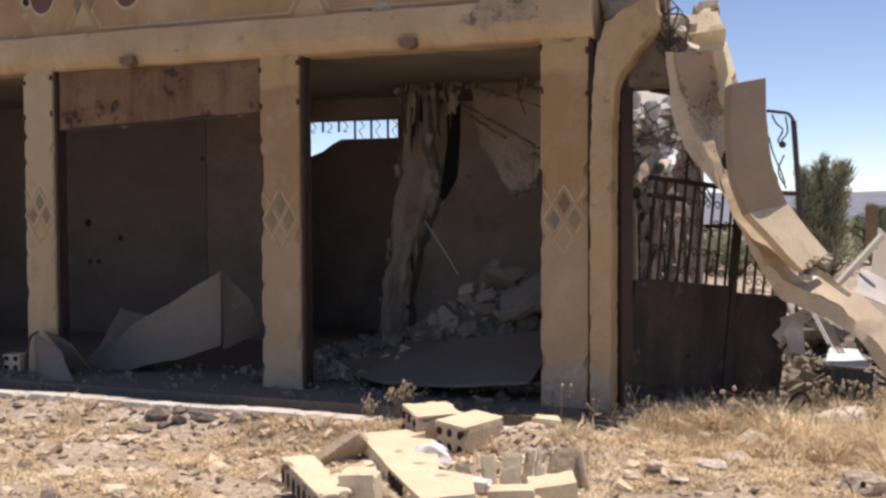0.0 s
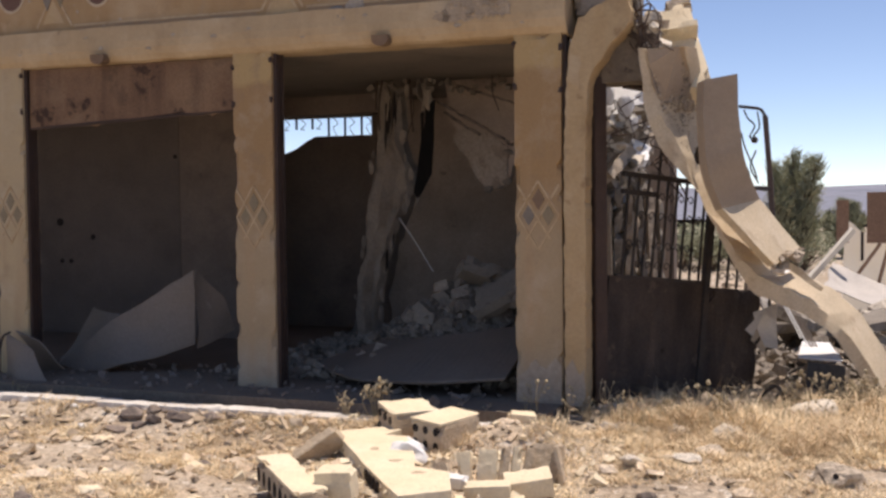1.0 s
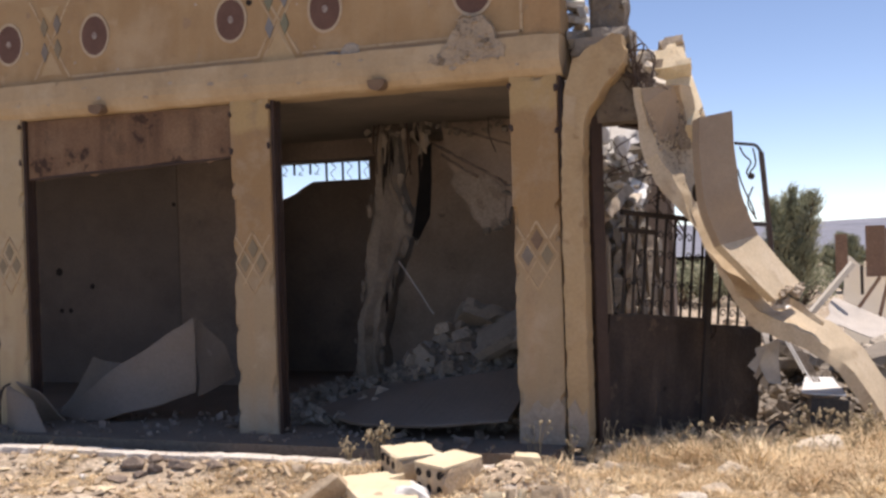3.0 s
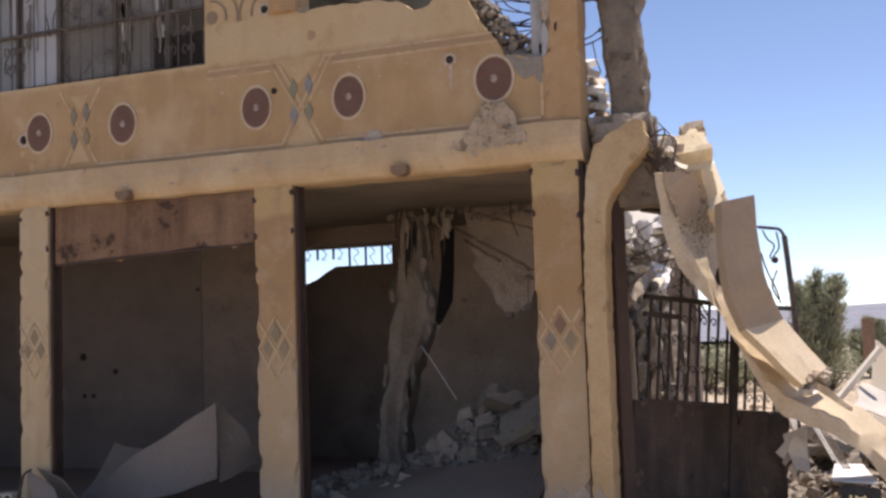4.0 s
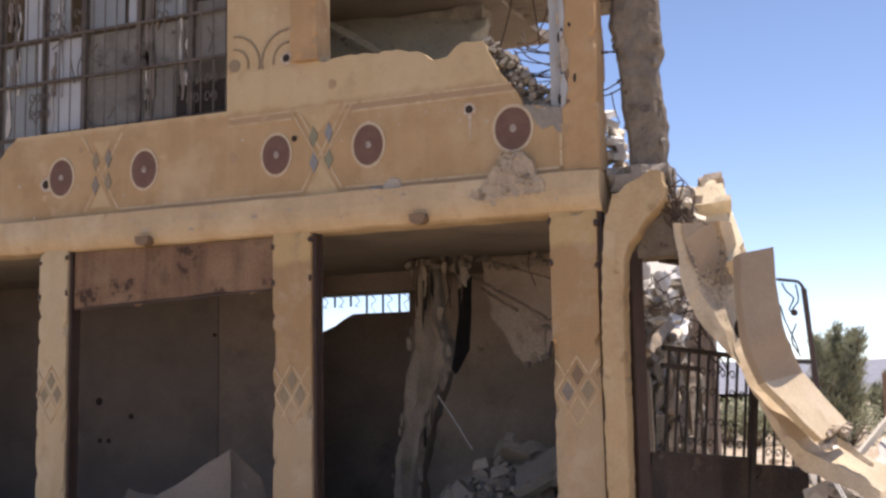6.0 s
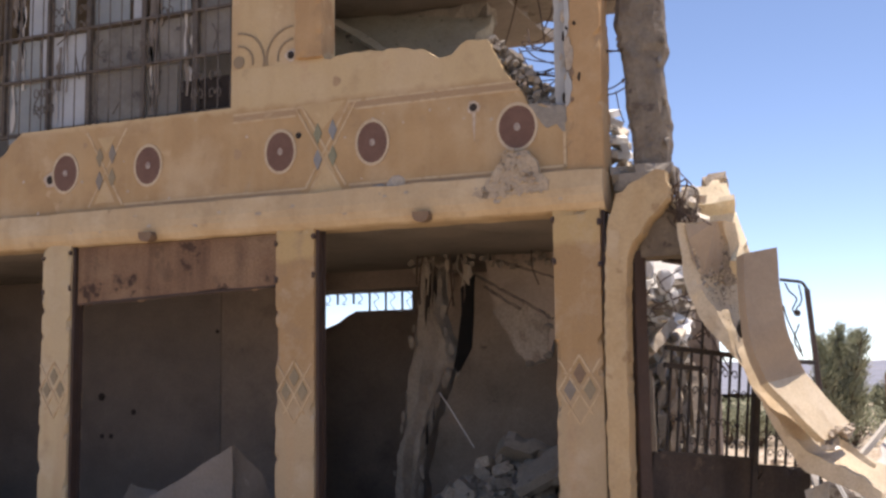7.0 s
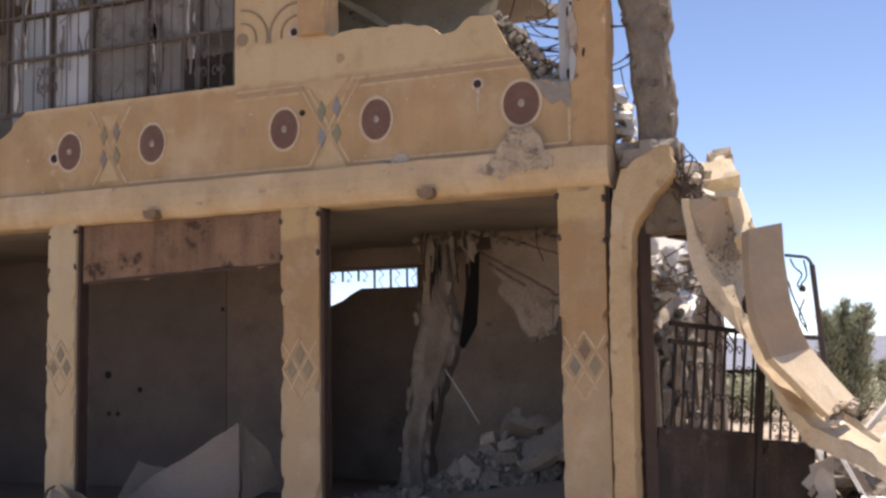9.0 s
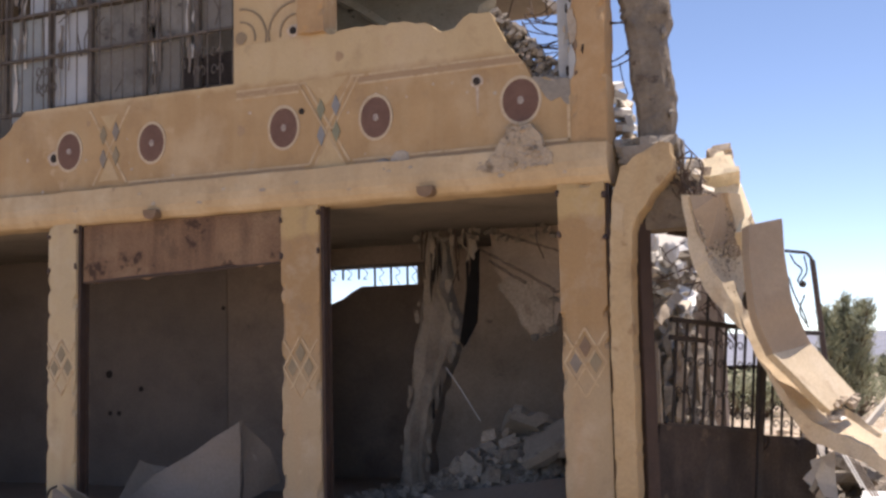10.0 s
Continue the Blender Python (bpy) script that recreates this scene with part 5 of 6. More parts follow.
for i in range(520):
    y = rnd.uniform(2.5, 4.2)
    x = 2.02 - 0.176 * (y + 8.5) - rnd.uniform(0.03, 0.5)
    peak = 2.5
    add_chunk(bm, (x, y, rnd.uniform(0.2, peak)), rnd.uniform(0.04, 0.16), rnd)
tagged(part("slab_debris", bm, M_CONCG, heap, "broken concrete bits"), kind="stuff")
for i in range(10):
    p = Vector((rnd.uniform(-.3, .4), 2.35, 1.9 + rnd.uniform(0, 1.1)))
    part("rebar", tube(glide([p, p + Vector((rnd.uniform(-.2, .2), -.1, rnd.uniform(-.2, .2))), p + Vector((rnd.uniform(-.4, .4), -.15, rnd.uniform(-.4, .3)))], 5), 0.009, 5), M_REBAR, heap)
part("heap_core", lump((-0.42, 3.5, 0.9), 0.62, 5, (0.35, 0.9, 1.9), 3), M_CONC, heap)


# tall boards and slabs on end, and above them lumps coloured white for sunlight
for k, (x, z, w, h, mm) in enumerate(((-0.30, 1.0, 0.07, 1.4, M_CONC), (-0.17, 0.95, 0.045, 1.5, M_CONCG), (-0.06, 0.9, 0.06, 1.55, M_CONC), (0.05, 0.85, 0.04, 1.7, M_CONCG), (0.14, 0.9, 0.045, 1.62, M_CONC), (0.225, 0.85, 0.03, 1.5, M_CONCG))):
    part("upright_slab", worn_box((-w, -0.04, -h / 2), (w, 0.04, h / 2), 0.07, 0.04, 80 + k, pose(x, 2.3 + 0.03 * k, z, -6, 2 * (k % 3) - 2, 10 * k)), mm, heap, "tan slab standing on end")
for k, (x, z, r, sq) in enumerate(((-0.27, 2.62, 0.16, (0.9, 0.7, 1.0)), (-0.08, 2.48, 0.13, (0.8, 0.6, 1.3)), (-0.02, 2.32, 0.09, (0.8, 0.6, 1.2)), (-0.26, 2.3, 0.10, (1.2, 0.6, 0.6)), (-0.1, 2.1, 0.07, (1.3, 0.6, 0.5)), (0.05, 2.08, 0.05, (1.2, 0.6, 0.6)))):
    part("white_lump", shard((x, 2.25, z), r, k + 2.1, sq), M_WHITE if k < 3 else M_WHITEC, heap, "broken plaster lump coloured white for sunlight")
for k in range(12):
    p = Vector((-0.3 + 0.05 * k, 2.1, 2.15 + 0.05 * ((k * 5) % 9)))
    part("rebar", tube(glide([p, p + Vector((0.06 * math.sin(k), -.03, 0.09 * math.cos(2 * k))), p + Vector((0.15 * math.cos(k * 2.3), -.05, -0.12 + 0.05 * math.sin(k)))], 5), 0.0055, 5), M_REBAR, heap)

# ---- rubble in the corner shop ----
def heap_z(x, y):
    return 0.75 * math.exp(-((x + 1.55) ** 2 / 0.75 + (y - 2.2) ** 2 / 0.9)) + 0.06


bm = bmesh.new()
rnd = random.Random(8)
n = 26
grid = [[bm.verts.new((-3.6 + 3.2 * i / n, 0.5 + 3.6 * j / n, -0.03 + heap_z(-3.6 + 3.2 * i / n, 0.5 + 3.6 * j / n) * (0 if i in (0, n) or j in (0, n) else 1) + 0.05 * noise.noise(Vector((i * .6, j * .6, 0))))) for i in range(n + 1)] for j in range(n + 1)]
for j in range(n):
    for i in range(n):
        bm.faces.new((grid[j][i], grid[j][i + 1], grid[j + 1][i + 1], grid[j + 1][i]))
for i in range(3600):
    x, y = rnd.uniform(-3.5, -0.45), rnd.uniform(0.4, 3.6)
    if x < -2.3 and y < 1.7 and rnd.random() < 0.7:
        continue
    add_chunk(bm, (x, y, heap_z(x, y) + rnd.uniform(-.03, .05)), rnd.uniform(0.02, 0.085) * (1 if rnd.random() < 0.93 else 2.4), rnd)
single("rubble_heap", bm, M_RUBBLE, "grey heap of broken concrete on the shop floor", "rubble", kind="stuff")
for i, (x, y, z, a, rx, ry) in enumerate(((-1.1, 1.6, 0.72, 0.30, 30, -28), (-1.45, 2.0, 0.85, 0.26, -25, 20), (-0.85, 1.9, 0.62, 0.28, 10, 55), (-1.9, 1.7, 0.45, 0.22, 40, 10), (-0.75, 1.2, 0.35, 0.26, 60, 20))):
    single("concrete_lump", worn_box((-a, -a * .7, -0.09), (a, a * .7, 0.09), 0.08, 0.06, i + 40, pose(x, y, z, rx, ry, 30 * i)), M_CONCG, "angular lump of broken concrete on the heap", "concrete lump", group="lumps on the heap")
# fallen door sheet on the floor
door = thing("fallen_door", (-1.5, 0.5, 0.1), "grey sheet metal door lying across the rubble", "door")
bm = loft([[(-2.75, 0.75, 0.10), (-1.9, 0.1, 0.10), (-1.2, -0.02, 0.13), (-0.62, 0.1, 0.17)], [(-2.3, 1.35, 0.26), (-1.8, 1.0, 0.34), (-1.2, 0.95, 0.42), (-0.60, 1.1, 0.50)],
           [(-2.3, 1.36, 0.24), (-1.8, 1.01, 0.32), (-1.2, 0.96, 0.40), (-0.60, 1.11, 0.48)], [(-2.75, 0.76, 0.08), (-1.9, 0.11, 0.08), (-1.2, -0.01, 0.11), (-0.62, 0.11, 0.15)]], 10, 0.012, 3, 4)
part("door_sheet", bm, M_SHEET, door)
part("door_edge", tube([(-1.9, 0.09, 0.09), (-1.2, -0.03, 0.12), (-0.62, 0.09, 0.16)], 0.014, 6), M_SHEET, door)

# ---- bent shutter sheet in the second shop ----
sheet = thing("bent_shutter", (-4.5, 0.5, 0.0), "bent grey sheet metal shutter leaning on the floor", "shutter")


def quad_sheet(corners, seed, thick=0.012, rough=0.028):
    a, b, c, d = [Vector(p) for p in corners]
    n = 14
    bm = bmesh.new()
    skins = []
    across = (b - a).cross(d - a).normalized()
    for off in (0.0, thick):
        g = []
        for i in range(n + 1):
            row = []
            for j in range(n + 1):
                u, v = i / n, j / n
                p = a.lerp(b, u).lerp(d.lerp(c, u), v)
                row.append(bm.verts.new(p + wobble(p, rough, 2.5, seed) + across * off))
            g.append(row)
        skins.append(g)
        for i in range(n):
            for j in range(n):
                bm.faces.new((g[i][j], g[i + 1][j], g[i + 1][j + 1], g[i][j + 1]))
    rim = [(i, 0) for i in range(n)] + [(n, j) for j in range(n)] + [(n - i, n) for i in range(n)] + [(0, n - j) for j in range(n)]
    for k in range(len(rim)):
        (i, j), (p, q) = rim[k], rim[(k + 1) % len(rim)]
        bm.faces.new((skins[0][i][j], skins[0][p][q], skins[1][p][q], skins[1][i][j]))
    return bm


part("front_fold", quad_sheet([(-5.38, 0.45, 0.04), (-4.72, 0.25, 0.0), (-3.87, 0.6, 0.25), (-3.85, 0.6, 0.985)], 2, rough=0.05), M_SHEET, sheet)
part("side_fold", quad_sheet([(-3.85, 0.61, 0.97), (-3.70, 0.8, 0.68), (-3.66, 0.95, 0.34), (-3.87, 0.61, 0.24)], 5, rough=0.05), M_SHEET, sheet)
part("rear_fold", quad_sheet([(-5.75, 0.9, 0.03), (-5.32, 0.95, 0.55), (-5.08, 1.0, 0.50), (-4.7, 1.0, 0.1)], 7, rough=0.06), M_SHEET, sheet)
single("crumpled_sheet", quad_sheet([(-5.5, -0.2, 0.0), (-4.88, -0.27, 0.0), (-5.12, -0.2, 0.26), (-5.42, -0.14, 0.40)], 9, rough=0.12), M_SHEET, "crumpled grey sheet metal against the pillar", "sheet metal")
bm = bmesh.new()
rnd = random.Random(77)
for i in range(300):
    x, y = rnd.uniform(-6.6, -0.6), rnd.uniform(-0.45, 0.9)
    add_chunk(bm, (x, y, 0.01 + rnd.uniform(0, .02)), rnd.uniform(0.012, 0.05) * (1 if rnd.random() < .93 else 2.4), rnd)
single("floor_debris", bm, M_DARKROCK, "crumbs of plaster and concrete on the shop floor", "debris", kind="stuff")


single("crumpled_sheet", quad_sheet([(-5.40, -0.10, 0.41), (-5.1, -0.15, 0.27), (-4.95, 0.05, 0.03), (-5.3, 0.08, 0.03)], 12, rough=0.08), M_SHEET, "folded grey sheet metal against the pillar", "sheet metal")
single("bent_wire", tube(glide([(-5.46, -0.3, 0.04), (-5.45, -0.28, 0.2), (-5.40, -0.27, 0.38), (-5.32, -0.26, 0.43)], 6), 0.012, 6), M_IRON, "dark bent wire beside the pillar's foot", "wire")
# ---- broken blockwork on the ground in front ----
def hollow_block(name, w, d, h, nx, m, label, mat=M_BLOCK, nz=2, capped=True):
    """A piece of hollow blockwork with rows of cells in its long side and a rendered top."""
    base = m.translation
    ob = thing(name, tuple(base), label, "masonry fragment", group="masonry fragments on the ground")
    bm = worn_box((-w / 2, -d / 2, 0), (w / 2, d / 2, h), 0.03, 0.035, base.x * 3 + w)
    bm.transform(m)
    body = part("body", bm, mat, ob)
    cw, ch = w / nx, h / nz
    # cells are thin plates with the inner shade put into their colour
    for i in range(nx):
        for j in range(nz):
            x0, z0 = -w / 2 + cw * (i + 0.22), ch * (j + 0.2)
            cell = bmesh.new()
            q = [(x0 + cw * (.28 + .28 * math.cos(a) * (1 + .12 * math.sin(i * 5 + j))), z0 + ch * (.3 + .3 * math.sin(a))) for a in (math.pi / 8 + k * math.pi / 4 for k in range(8))]
            plate_outline(q, -d / 2 - 0.004, -d / 2 + 0.03, bm=cell)
            cell.transform(m)
            part("cell", cell, M_HOLEDARK, body, "dark plate standing for a hollow cell")
    if capped:
        cap = worn_box((-w / 2, -d / 2 - 0.004, h), (w / 2, d / 2, h + 0.02), 0.03, 0.022, base.x * 5)
        cap.transform(m)
        part("render_coat", cap, M_RENDER, ob, "cream render on its top")
    return ob


hollow_block("blockwork_chunk", 0.29, 0.42, 0.20, 3, pose(-0.67, -1.115, -0.13, 2, 3, -22), "broken lump of hollow blockwork with a cream top")
hollow_block("blockwork_chunk", 0.32, 0.36, 0.20, 3, pose(-1.02, -0.99, -0.10, 0, 7, -46), "broken lump of hollow blockwork with a cream top")
single("building_block", worn_box((-0.105, -0.10, 0), (0.105, 0.10, 0.21), 0.03, 0.03, 71, pose(-0.70, -2.77, -0.13, 2, -3, 12)), M_RENDER, "single worn tan building block on rubble", "building block")
hollow_block("blockwork_strip", 0.78, 0.20, 0.16, 7, pose(-1.02, -2.74, -0.15, 0, 4, -44), "fallen strip of hollow blockwork", nz=1)
hollow_block("hollow_block", 0.2, 0.16, 0.17, 2, pose(-5.86, 0.02, 0.0, 0, 0, 8), "grey hollow block standing by the pillar", capped=False)
# long rendered slab
slab = thing("rendered_slab", (-0.8, -1.7, -0.1), "long cream rendered slab fragment lying on rubble", "masonry fragment")
ax, ay, az = Vector((-1.41, -1.38, -0.075)), Vector((-0.31, -2.83, -0.085)), Vector((0.34, 0.26, 0.01))
out = jagged([(0.0, 0.0), (0.55, -0.03), (1.0, 0.02), (1.0, 0.75), (0.78, 1.0), (0.66, 0.62), (0.45, 0.85), (0.2, 1.0), (0.14, 0.70), (0.08, 1.05), (0.0, 1.0), (0.0, 0.0)], 0.12, 0.012, 4)[:-1]
bm = bmesh.new()
lo_v = [bm.verts.new(ax.lerp(ay, u) + az * v + Vector((0, 0, -0.05))) for u, v in out]
hi_v = [bm.verts.new(ax.lerp(ay, u) + az * v + Vector((0, 0, 0.05))) for u, v in out]
bm.faces.new(lo_v)
bm.faces.new(hi_v)
for i in range(len(out)):
    j = (i + 1) % len(out)
    bm.faces.new((lo_v[i], lo_v[j], hi_v[j], hi_v[i]))
part("slab_body", bm, M_RENDER, slab)
rnd = random.Random(83)
for i in range(34):
    u, v = rnd.random(), rnd.choice((0.0, 0.02, 0.95))
    if v > 0.5:
        u = rnd.uniform(0.15, 1.0)
    p = ax.lerp(ay, u) + az * (v * (0.8 if v > 0.5 else 1)) + Vector((0, 0, rnd.uniform(-0.05, 0.03)))
    part("chipped_edge", shard(p, rnd.uniform(0.015, 0.04), i + 0.17, (1.2, 1.0, 0.8)), M_RENDER if i % 3 else M_BLOCK, slab)
for k in range(3):
    p = ax.lerp(ay, 0.35 + 0.2 * k) + az * (0.3 + 0.15 * k) + Vector((0, 0, 0.047))
    part("render_scab", shard(p, 0.06, k + 8.8, (1.3, 1.0, 0.12)), M_BLOCK, slab)
for i in range(4):
    p = ax.lerp(ay, 0.60 + 0.055 * i) - az.normalized() * 0.012
    m = Matrix.Translation(p) @ Matrix.Rotation(math.atan2(ay.y - ax.y, ay.x - ax.x), 4, 'Z')
    part("cell", box((-0.03, -0.01, -0.035), (0.03, 0.012, 0.03), m), M_HOLEDARK, slab, "dark plate standing for a hollow cell")
for k, (x, y, z, w, d, h, rx, ry, rz, mat, lab) in enumerate((
        (-0.92, -2.45, -0.18, 0.34, 0.2, 0.10, 0, 8, -48, M_RENDER, "tilted block fragment"),
        (-1.36, -1.62, -0.14, 0.34, 0.10, 0.16, 30, -35, 20, M_BLOCK, "tilted brown masonry shard"),
        (-0.29, -2.1, -0.15, 0.11, 0.07, 0.17, -12, -14, 15, M_BLOCK, "upright masonry shard"),
        (-0.17, -2.08, -0.14, 0.09, 0.06, 0.20, -14, -6, 10, M_RENDER, "upright masonry shard"),
        (-0.05, -2.05, -0.14, 0.12, 0.06, 0.22, -14, 4, 12, M_RENDER, "upright masonry shard"),
        (0.035, -2.0, -0.14, 0.06, 0.07, 0.23, -12, 8, 20, M_BLOCK, "upright masonry shard"),
        (0.10, -1.98, -0.14, 0.055, 0.08, 0.23, -12, 10, 20, M_RENDER, "upright masonry shard"),
        (0.165, -1.95, -0.14, 0.05, 0.08, 0.22, -10, 12, 20, M_BLOCK, "upright masonry shard"),
        (0.27, -1.86, -0.14, 0.22, 0.07, 0.23, -16, 3, 12, M_BLOCK, "leaning grey masonry piece"),
        (0.385, -1.86, -0.14, 0.035, 0.12, 0.23, -10, -12, 10, M_BLOCK, "thin dark masonry plate"),
        (-0.18, -2.22, -0.14, 0.13, 0.1, 0.09, 4, 4, 5, M_WHITE, "white broken stone"),
        (0.05, -2.3, -0.15, 0.27, 0.13, 0.09, 4, -3, 14, M_RENDER, "flat white block"),
        (0.25, -2.12, -0.15, 0.28, 0.2, 0.12, 8, -8, 22, M_RENDER, "flat white block"),
        (-0.28, -0.62, -0.12, 0.2, 0.14, 0.16, 5, 8, 30, M_RENDER, "crumbled pale lump"))):
    single("masonry_fragment", worn_box((-w / 2, -d / 2, 0), (w / 2, d / 2, h), 0.022, 0.022, k + 60, pose(x, y, z, rx, ry, rz)), mat, lab + " on dry ground", "masonry fragment", group="masonry fragments on the ground")
for k, (x, y, s, mat) in enumerate(((-0.88, -1.38, 0.16, M_WHITE), (-0.32, -0.72, 0.12, M_STONE), (-0.2, -0.78, 0.08, M_STONE), (0.35, -0.55, 0.11, M_WHITEC), (0.48, -0.42, 0.09, M_WHITEC), (0.22, -0.5, 0.06, M_WHITEC), (0.62, -0.4, 0.10, M_STONE), (0.85, -0.4, 0.09, M_WHITEC),
                                    (1.15, -0.95, 0.10, M_STONE), (0.95, -1.25, 0.07, M_STONE), (-3.35, -1.1, 0.10, M_DARKROCK), (-3.24, -1.0, 0.075, M_DARKROCK), (-3.12, -1.12, 0.085, M_DARKROCK), (-3.0, -1.05, 0.07, M_DARKROCK), (-3.22, -1.2, 0.06, M_DARKROCK), (-3.42, -1.0, 0.05, M_DARKROCK), (-2.62, -1.05, 0.075, M_DARKROCK), (-2.48, -1.0, 0.065, M_DARKROCK), (-2.36, -1.1, 0.05, M_STONE), (-2.2, -1.0, 0.05, M_DARKROCK), (-2.8, -1.15, 0.045, M_STONE), (-3.95, -2.3, 0.06, M_DARKROCK), (-3.6, -2.45, 0.05, M_STONE), (0.75, -0.1, 0.09, M_WHITEC), (1.0, 0.0, 0.08, M_STONE), (1.3, 0.1, 0.1, M_WHITEC), (0.6, -1.6, 0.07, M_STONE), (1.5, -1.9, 0.08, M_STONE), (-4.0, -1.0, 0.05, M_WHITE),
                                    (1.5, 0.3, 0.10, M_STONE), (1.85, 0.55, 0.12, M_WHITEC), (2.3, 0.4, 0.12, M_WHITEC), (2.0, -1.4, 0.07, M_RUBBLE), (-2.9, -2.7, 0.09, M_STONE), (-2.1, -2.4, 0.06, M_STONE), (-1.9, -1.05, 0.07, M_STONE), (1.2, -0.4, 0.13, M_WHITEC), (1.28, -0.36, 0.09, M_STONE), (0.28, 0.0, 0.13, M_WHITEC), (0.66, -0.06, 0.11, M_WHITEC), (1.04, -1.25, 0.09, M_WHITEC), (0.76, -1.43, 0.10, M_WHITEC), (0.93, -2.1, 0.07, M_DARKROCK), (1.77, 0.5, 0.22, M_WHITEC), (1.6, 0.42, 0.14, M_WHITEC), (-3.67, -1.32, 0.06, M_WHITE), (-2.63, -3.17, 0.08, M_DARKROCK), (2.02, 0.9, 0.1, M_WHITE))):
    single("stone", shard((x, y, ground_z(x, y) + s * 0.25), s, k + 3.3, (1.25, 0.9, 0.65)), mat, "rough stone half sunk in dry soil" if mat is not M_WHITE else "white plaster lump on dry soil", "stone", group="loose stones")

single("plaster_lump", lump((-0.70, -1.74, -0.06), 0.125, 7, (1.15, 0.8, 0.62), 3, 0.5), M_WHITE, "white lump of plaster on the fallen slab", "plaster lump", smooth=True)
holed = single("holed_fragment", lump((1.95, -1.42, ground_z(1.95, -1.42) + 0.03), 0.13, 4.4, (1.1, 0.58, 0.75), 3, 0.5), M_STONE, "pale masonry fragment with a dark round hole", "masonry fragment", group="masonry fragments on the ground")
part("hole", tube([(1.955, -1.45, ground_z(1.95, -1.42) + 0.065), (1.955, -1.502, ground_z(1.95, -1.42) + 0.07)], 0.017, 9), M_HOLEDARK, holed, "dark round hole")
# cream crumbs round the fallen blockwork
bm = bmesh.new()
rnd = random.Random(56)
for i in range(420):
    x, y = rnd.gauss(-0.45, 0.65), rnd.gauss(-1.85, 0.5)
    if y > -0.8:
        continue
    s = rnd.choice((0.02, 0.03, 0.045, 0.07)) * rnd.uniform(.7, 1.2)
    add_chunk(bm, (x, y, ground_z(x, y) + s * 0.25), s, rnd)
single("masonry_crumbs", bm, M_RENDER, "cream crumbs of masonry scattered on soil", "debris", kind="stuff")

rnd = random.Random(204)
for i in range(46):
    x, y = rnd.uniform(-4.6, -1.3), rnd.uniform(-3.3, -1.05)
    s = rnd.uniform(0.035, 0.085)
    single("earth_clod", shard((x, y, ground_z(x, y) + s * 0.12), s, i + 20.3, (1.5, 1.0, 0.42)), (M_CHIPS, M_STONE, M_RENDER, M_DARKROCK)[i % 4], "flat clod of pale dry earth" if i % 4 < 3 else "dark flat stone on dry earth", "clod" if i % 4 < 3 else "stone", group="clods on the soil")
# pebbles, flat earth chips and crumbs over the yard
for name, seed, count, mat, flat, label in (("pebbles", 55, 1500, M_STONE, 1.0, "scattered pebbles and concrete crumbs on soil"), ("earth_chips", 58, 3300, M_CHIPS, 0.5, "flat pale chips of dry earth and plaster")):
    bm = bmesh.new()
    rnd = random.Random(seed)
    for i in range(count):
        x, y = rnd.uniform(-7.0, 3.6), rnd.uniform(-3.6, -0.75)
        if x > 0.2 and rnd.random() < 0.6:
            continue
        s = rnd.choice((0.012, 0.016, 0.022, 0.03, 0.05, 0.075 if flat < 1 else 0.04)) * rnd.uniform(.7, 1.25)
        add_chunk(bm, (x, y, ground_z(x, y) + s * 0.2), s, rnd, flat)
    single(name, bm, mat, label, "pebbles", kind="stuff")


# ---- dry grass and weeds ----
def patch(x, y):
    a = noise.noise(Vector((x * 0.9, y * 1.3, 3.0))) + 0.5 * noise.noise(Vector((x * 2.6, y * 2.6, 9.0)))
    for cx, cy in ((-4.1, -1.35), (-3.6, -1.41), (-2.3, -1.92), (-2.0, -1.64), (-2.1, -2.83), (-2.0, -1.24)):
        a += 0.5 * math.exp(-((x - cx) ** 2 / 0.16 + (y - cy) ** 2 / 0.06))
    return 1.25 * a + 0.5 * smooth_step(0.0, 0.8, x) + 0.05


co, faces = [], []
rnd = random.Random(99)
count = 0
while count < 190000:
    x, y = rnd.uniform(-7.0, 4.2), rnd.uniform(-3.6, 1.6)
    front = 0.05 + 0.75 * max(0.0, x - 0.25) - (0.12 if x < 0.1 else 0)
    if y > -0.8 and x < -0.1 or y > front or patch(x, y) < rnd.uniform(0.0, 0.35):
        continue
    if -1.6 < x < 0.6 and -2.7 < y < -0.8 and rnd.random() < 0.4:
        continue
    clump = 0.55 + 0.6 * max(0.0, noise.noise(Vector((x * 5.0, y * 5.0, 1.0)))) * 2
    tall = 0.075 * rnd.uniform(.4, 1.35) * clump * (1 + 1.7 * smooth_step(-1.1, -0.1, y) * smooth_step(-0.35, .2, x)) * (0.7 if y < -1.2 else 1)
    a, lean = rnd.uniform(0, 6.28), rnd.uniform(0.3, 1.2) ** 2 * 2.0
    z = ground_z(x, y) - 0.01
    w = rnd.uniform(0.002, 0.0042)
    dx, dy = math.cos(a), math.sin(a)
    bx, by = rnd.gauss(0, 0.35) * tall, rnd.gauss(0, 0.35) * tall
    k = len(co)
    mx, my, mz = x + dx * tall * lean * .4 + bx, y + dy * tall * lean * .4 + by, z + tall * .6
    co += [(x - dy * w, y + dx * w, z), (x + dy * w, y - dx * w, z), (mx + dy * w * .8, my - dx * w * .8, mz), (mx - dy * w * .8, my + dx * w * .8, mz),
           (x + dx * tall * lean, y + dy * tall * lean, z + tall * (1.0 if lean < 1.5 else 0.75))]
    faces += [(k, k + 1, k + 2, k + 3), (k + 3, k + 2, k + 4)]
    count += 1
me = bpy.data.meshes.new("dry_grass")
me.from_pydata(co, [], faces)
me.materials.append(M_GRASS)
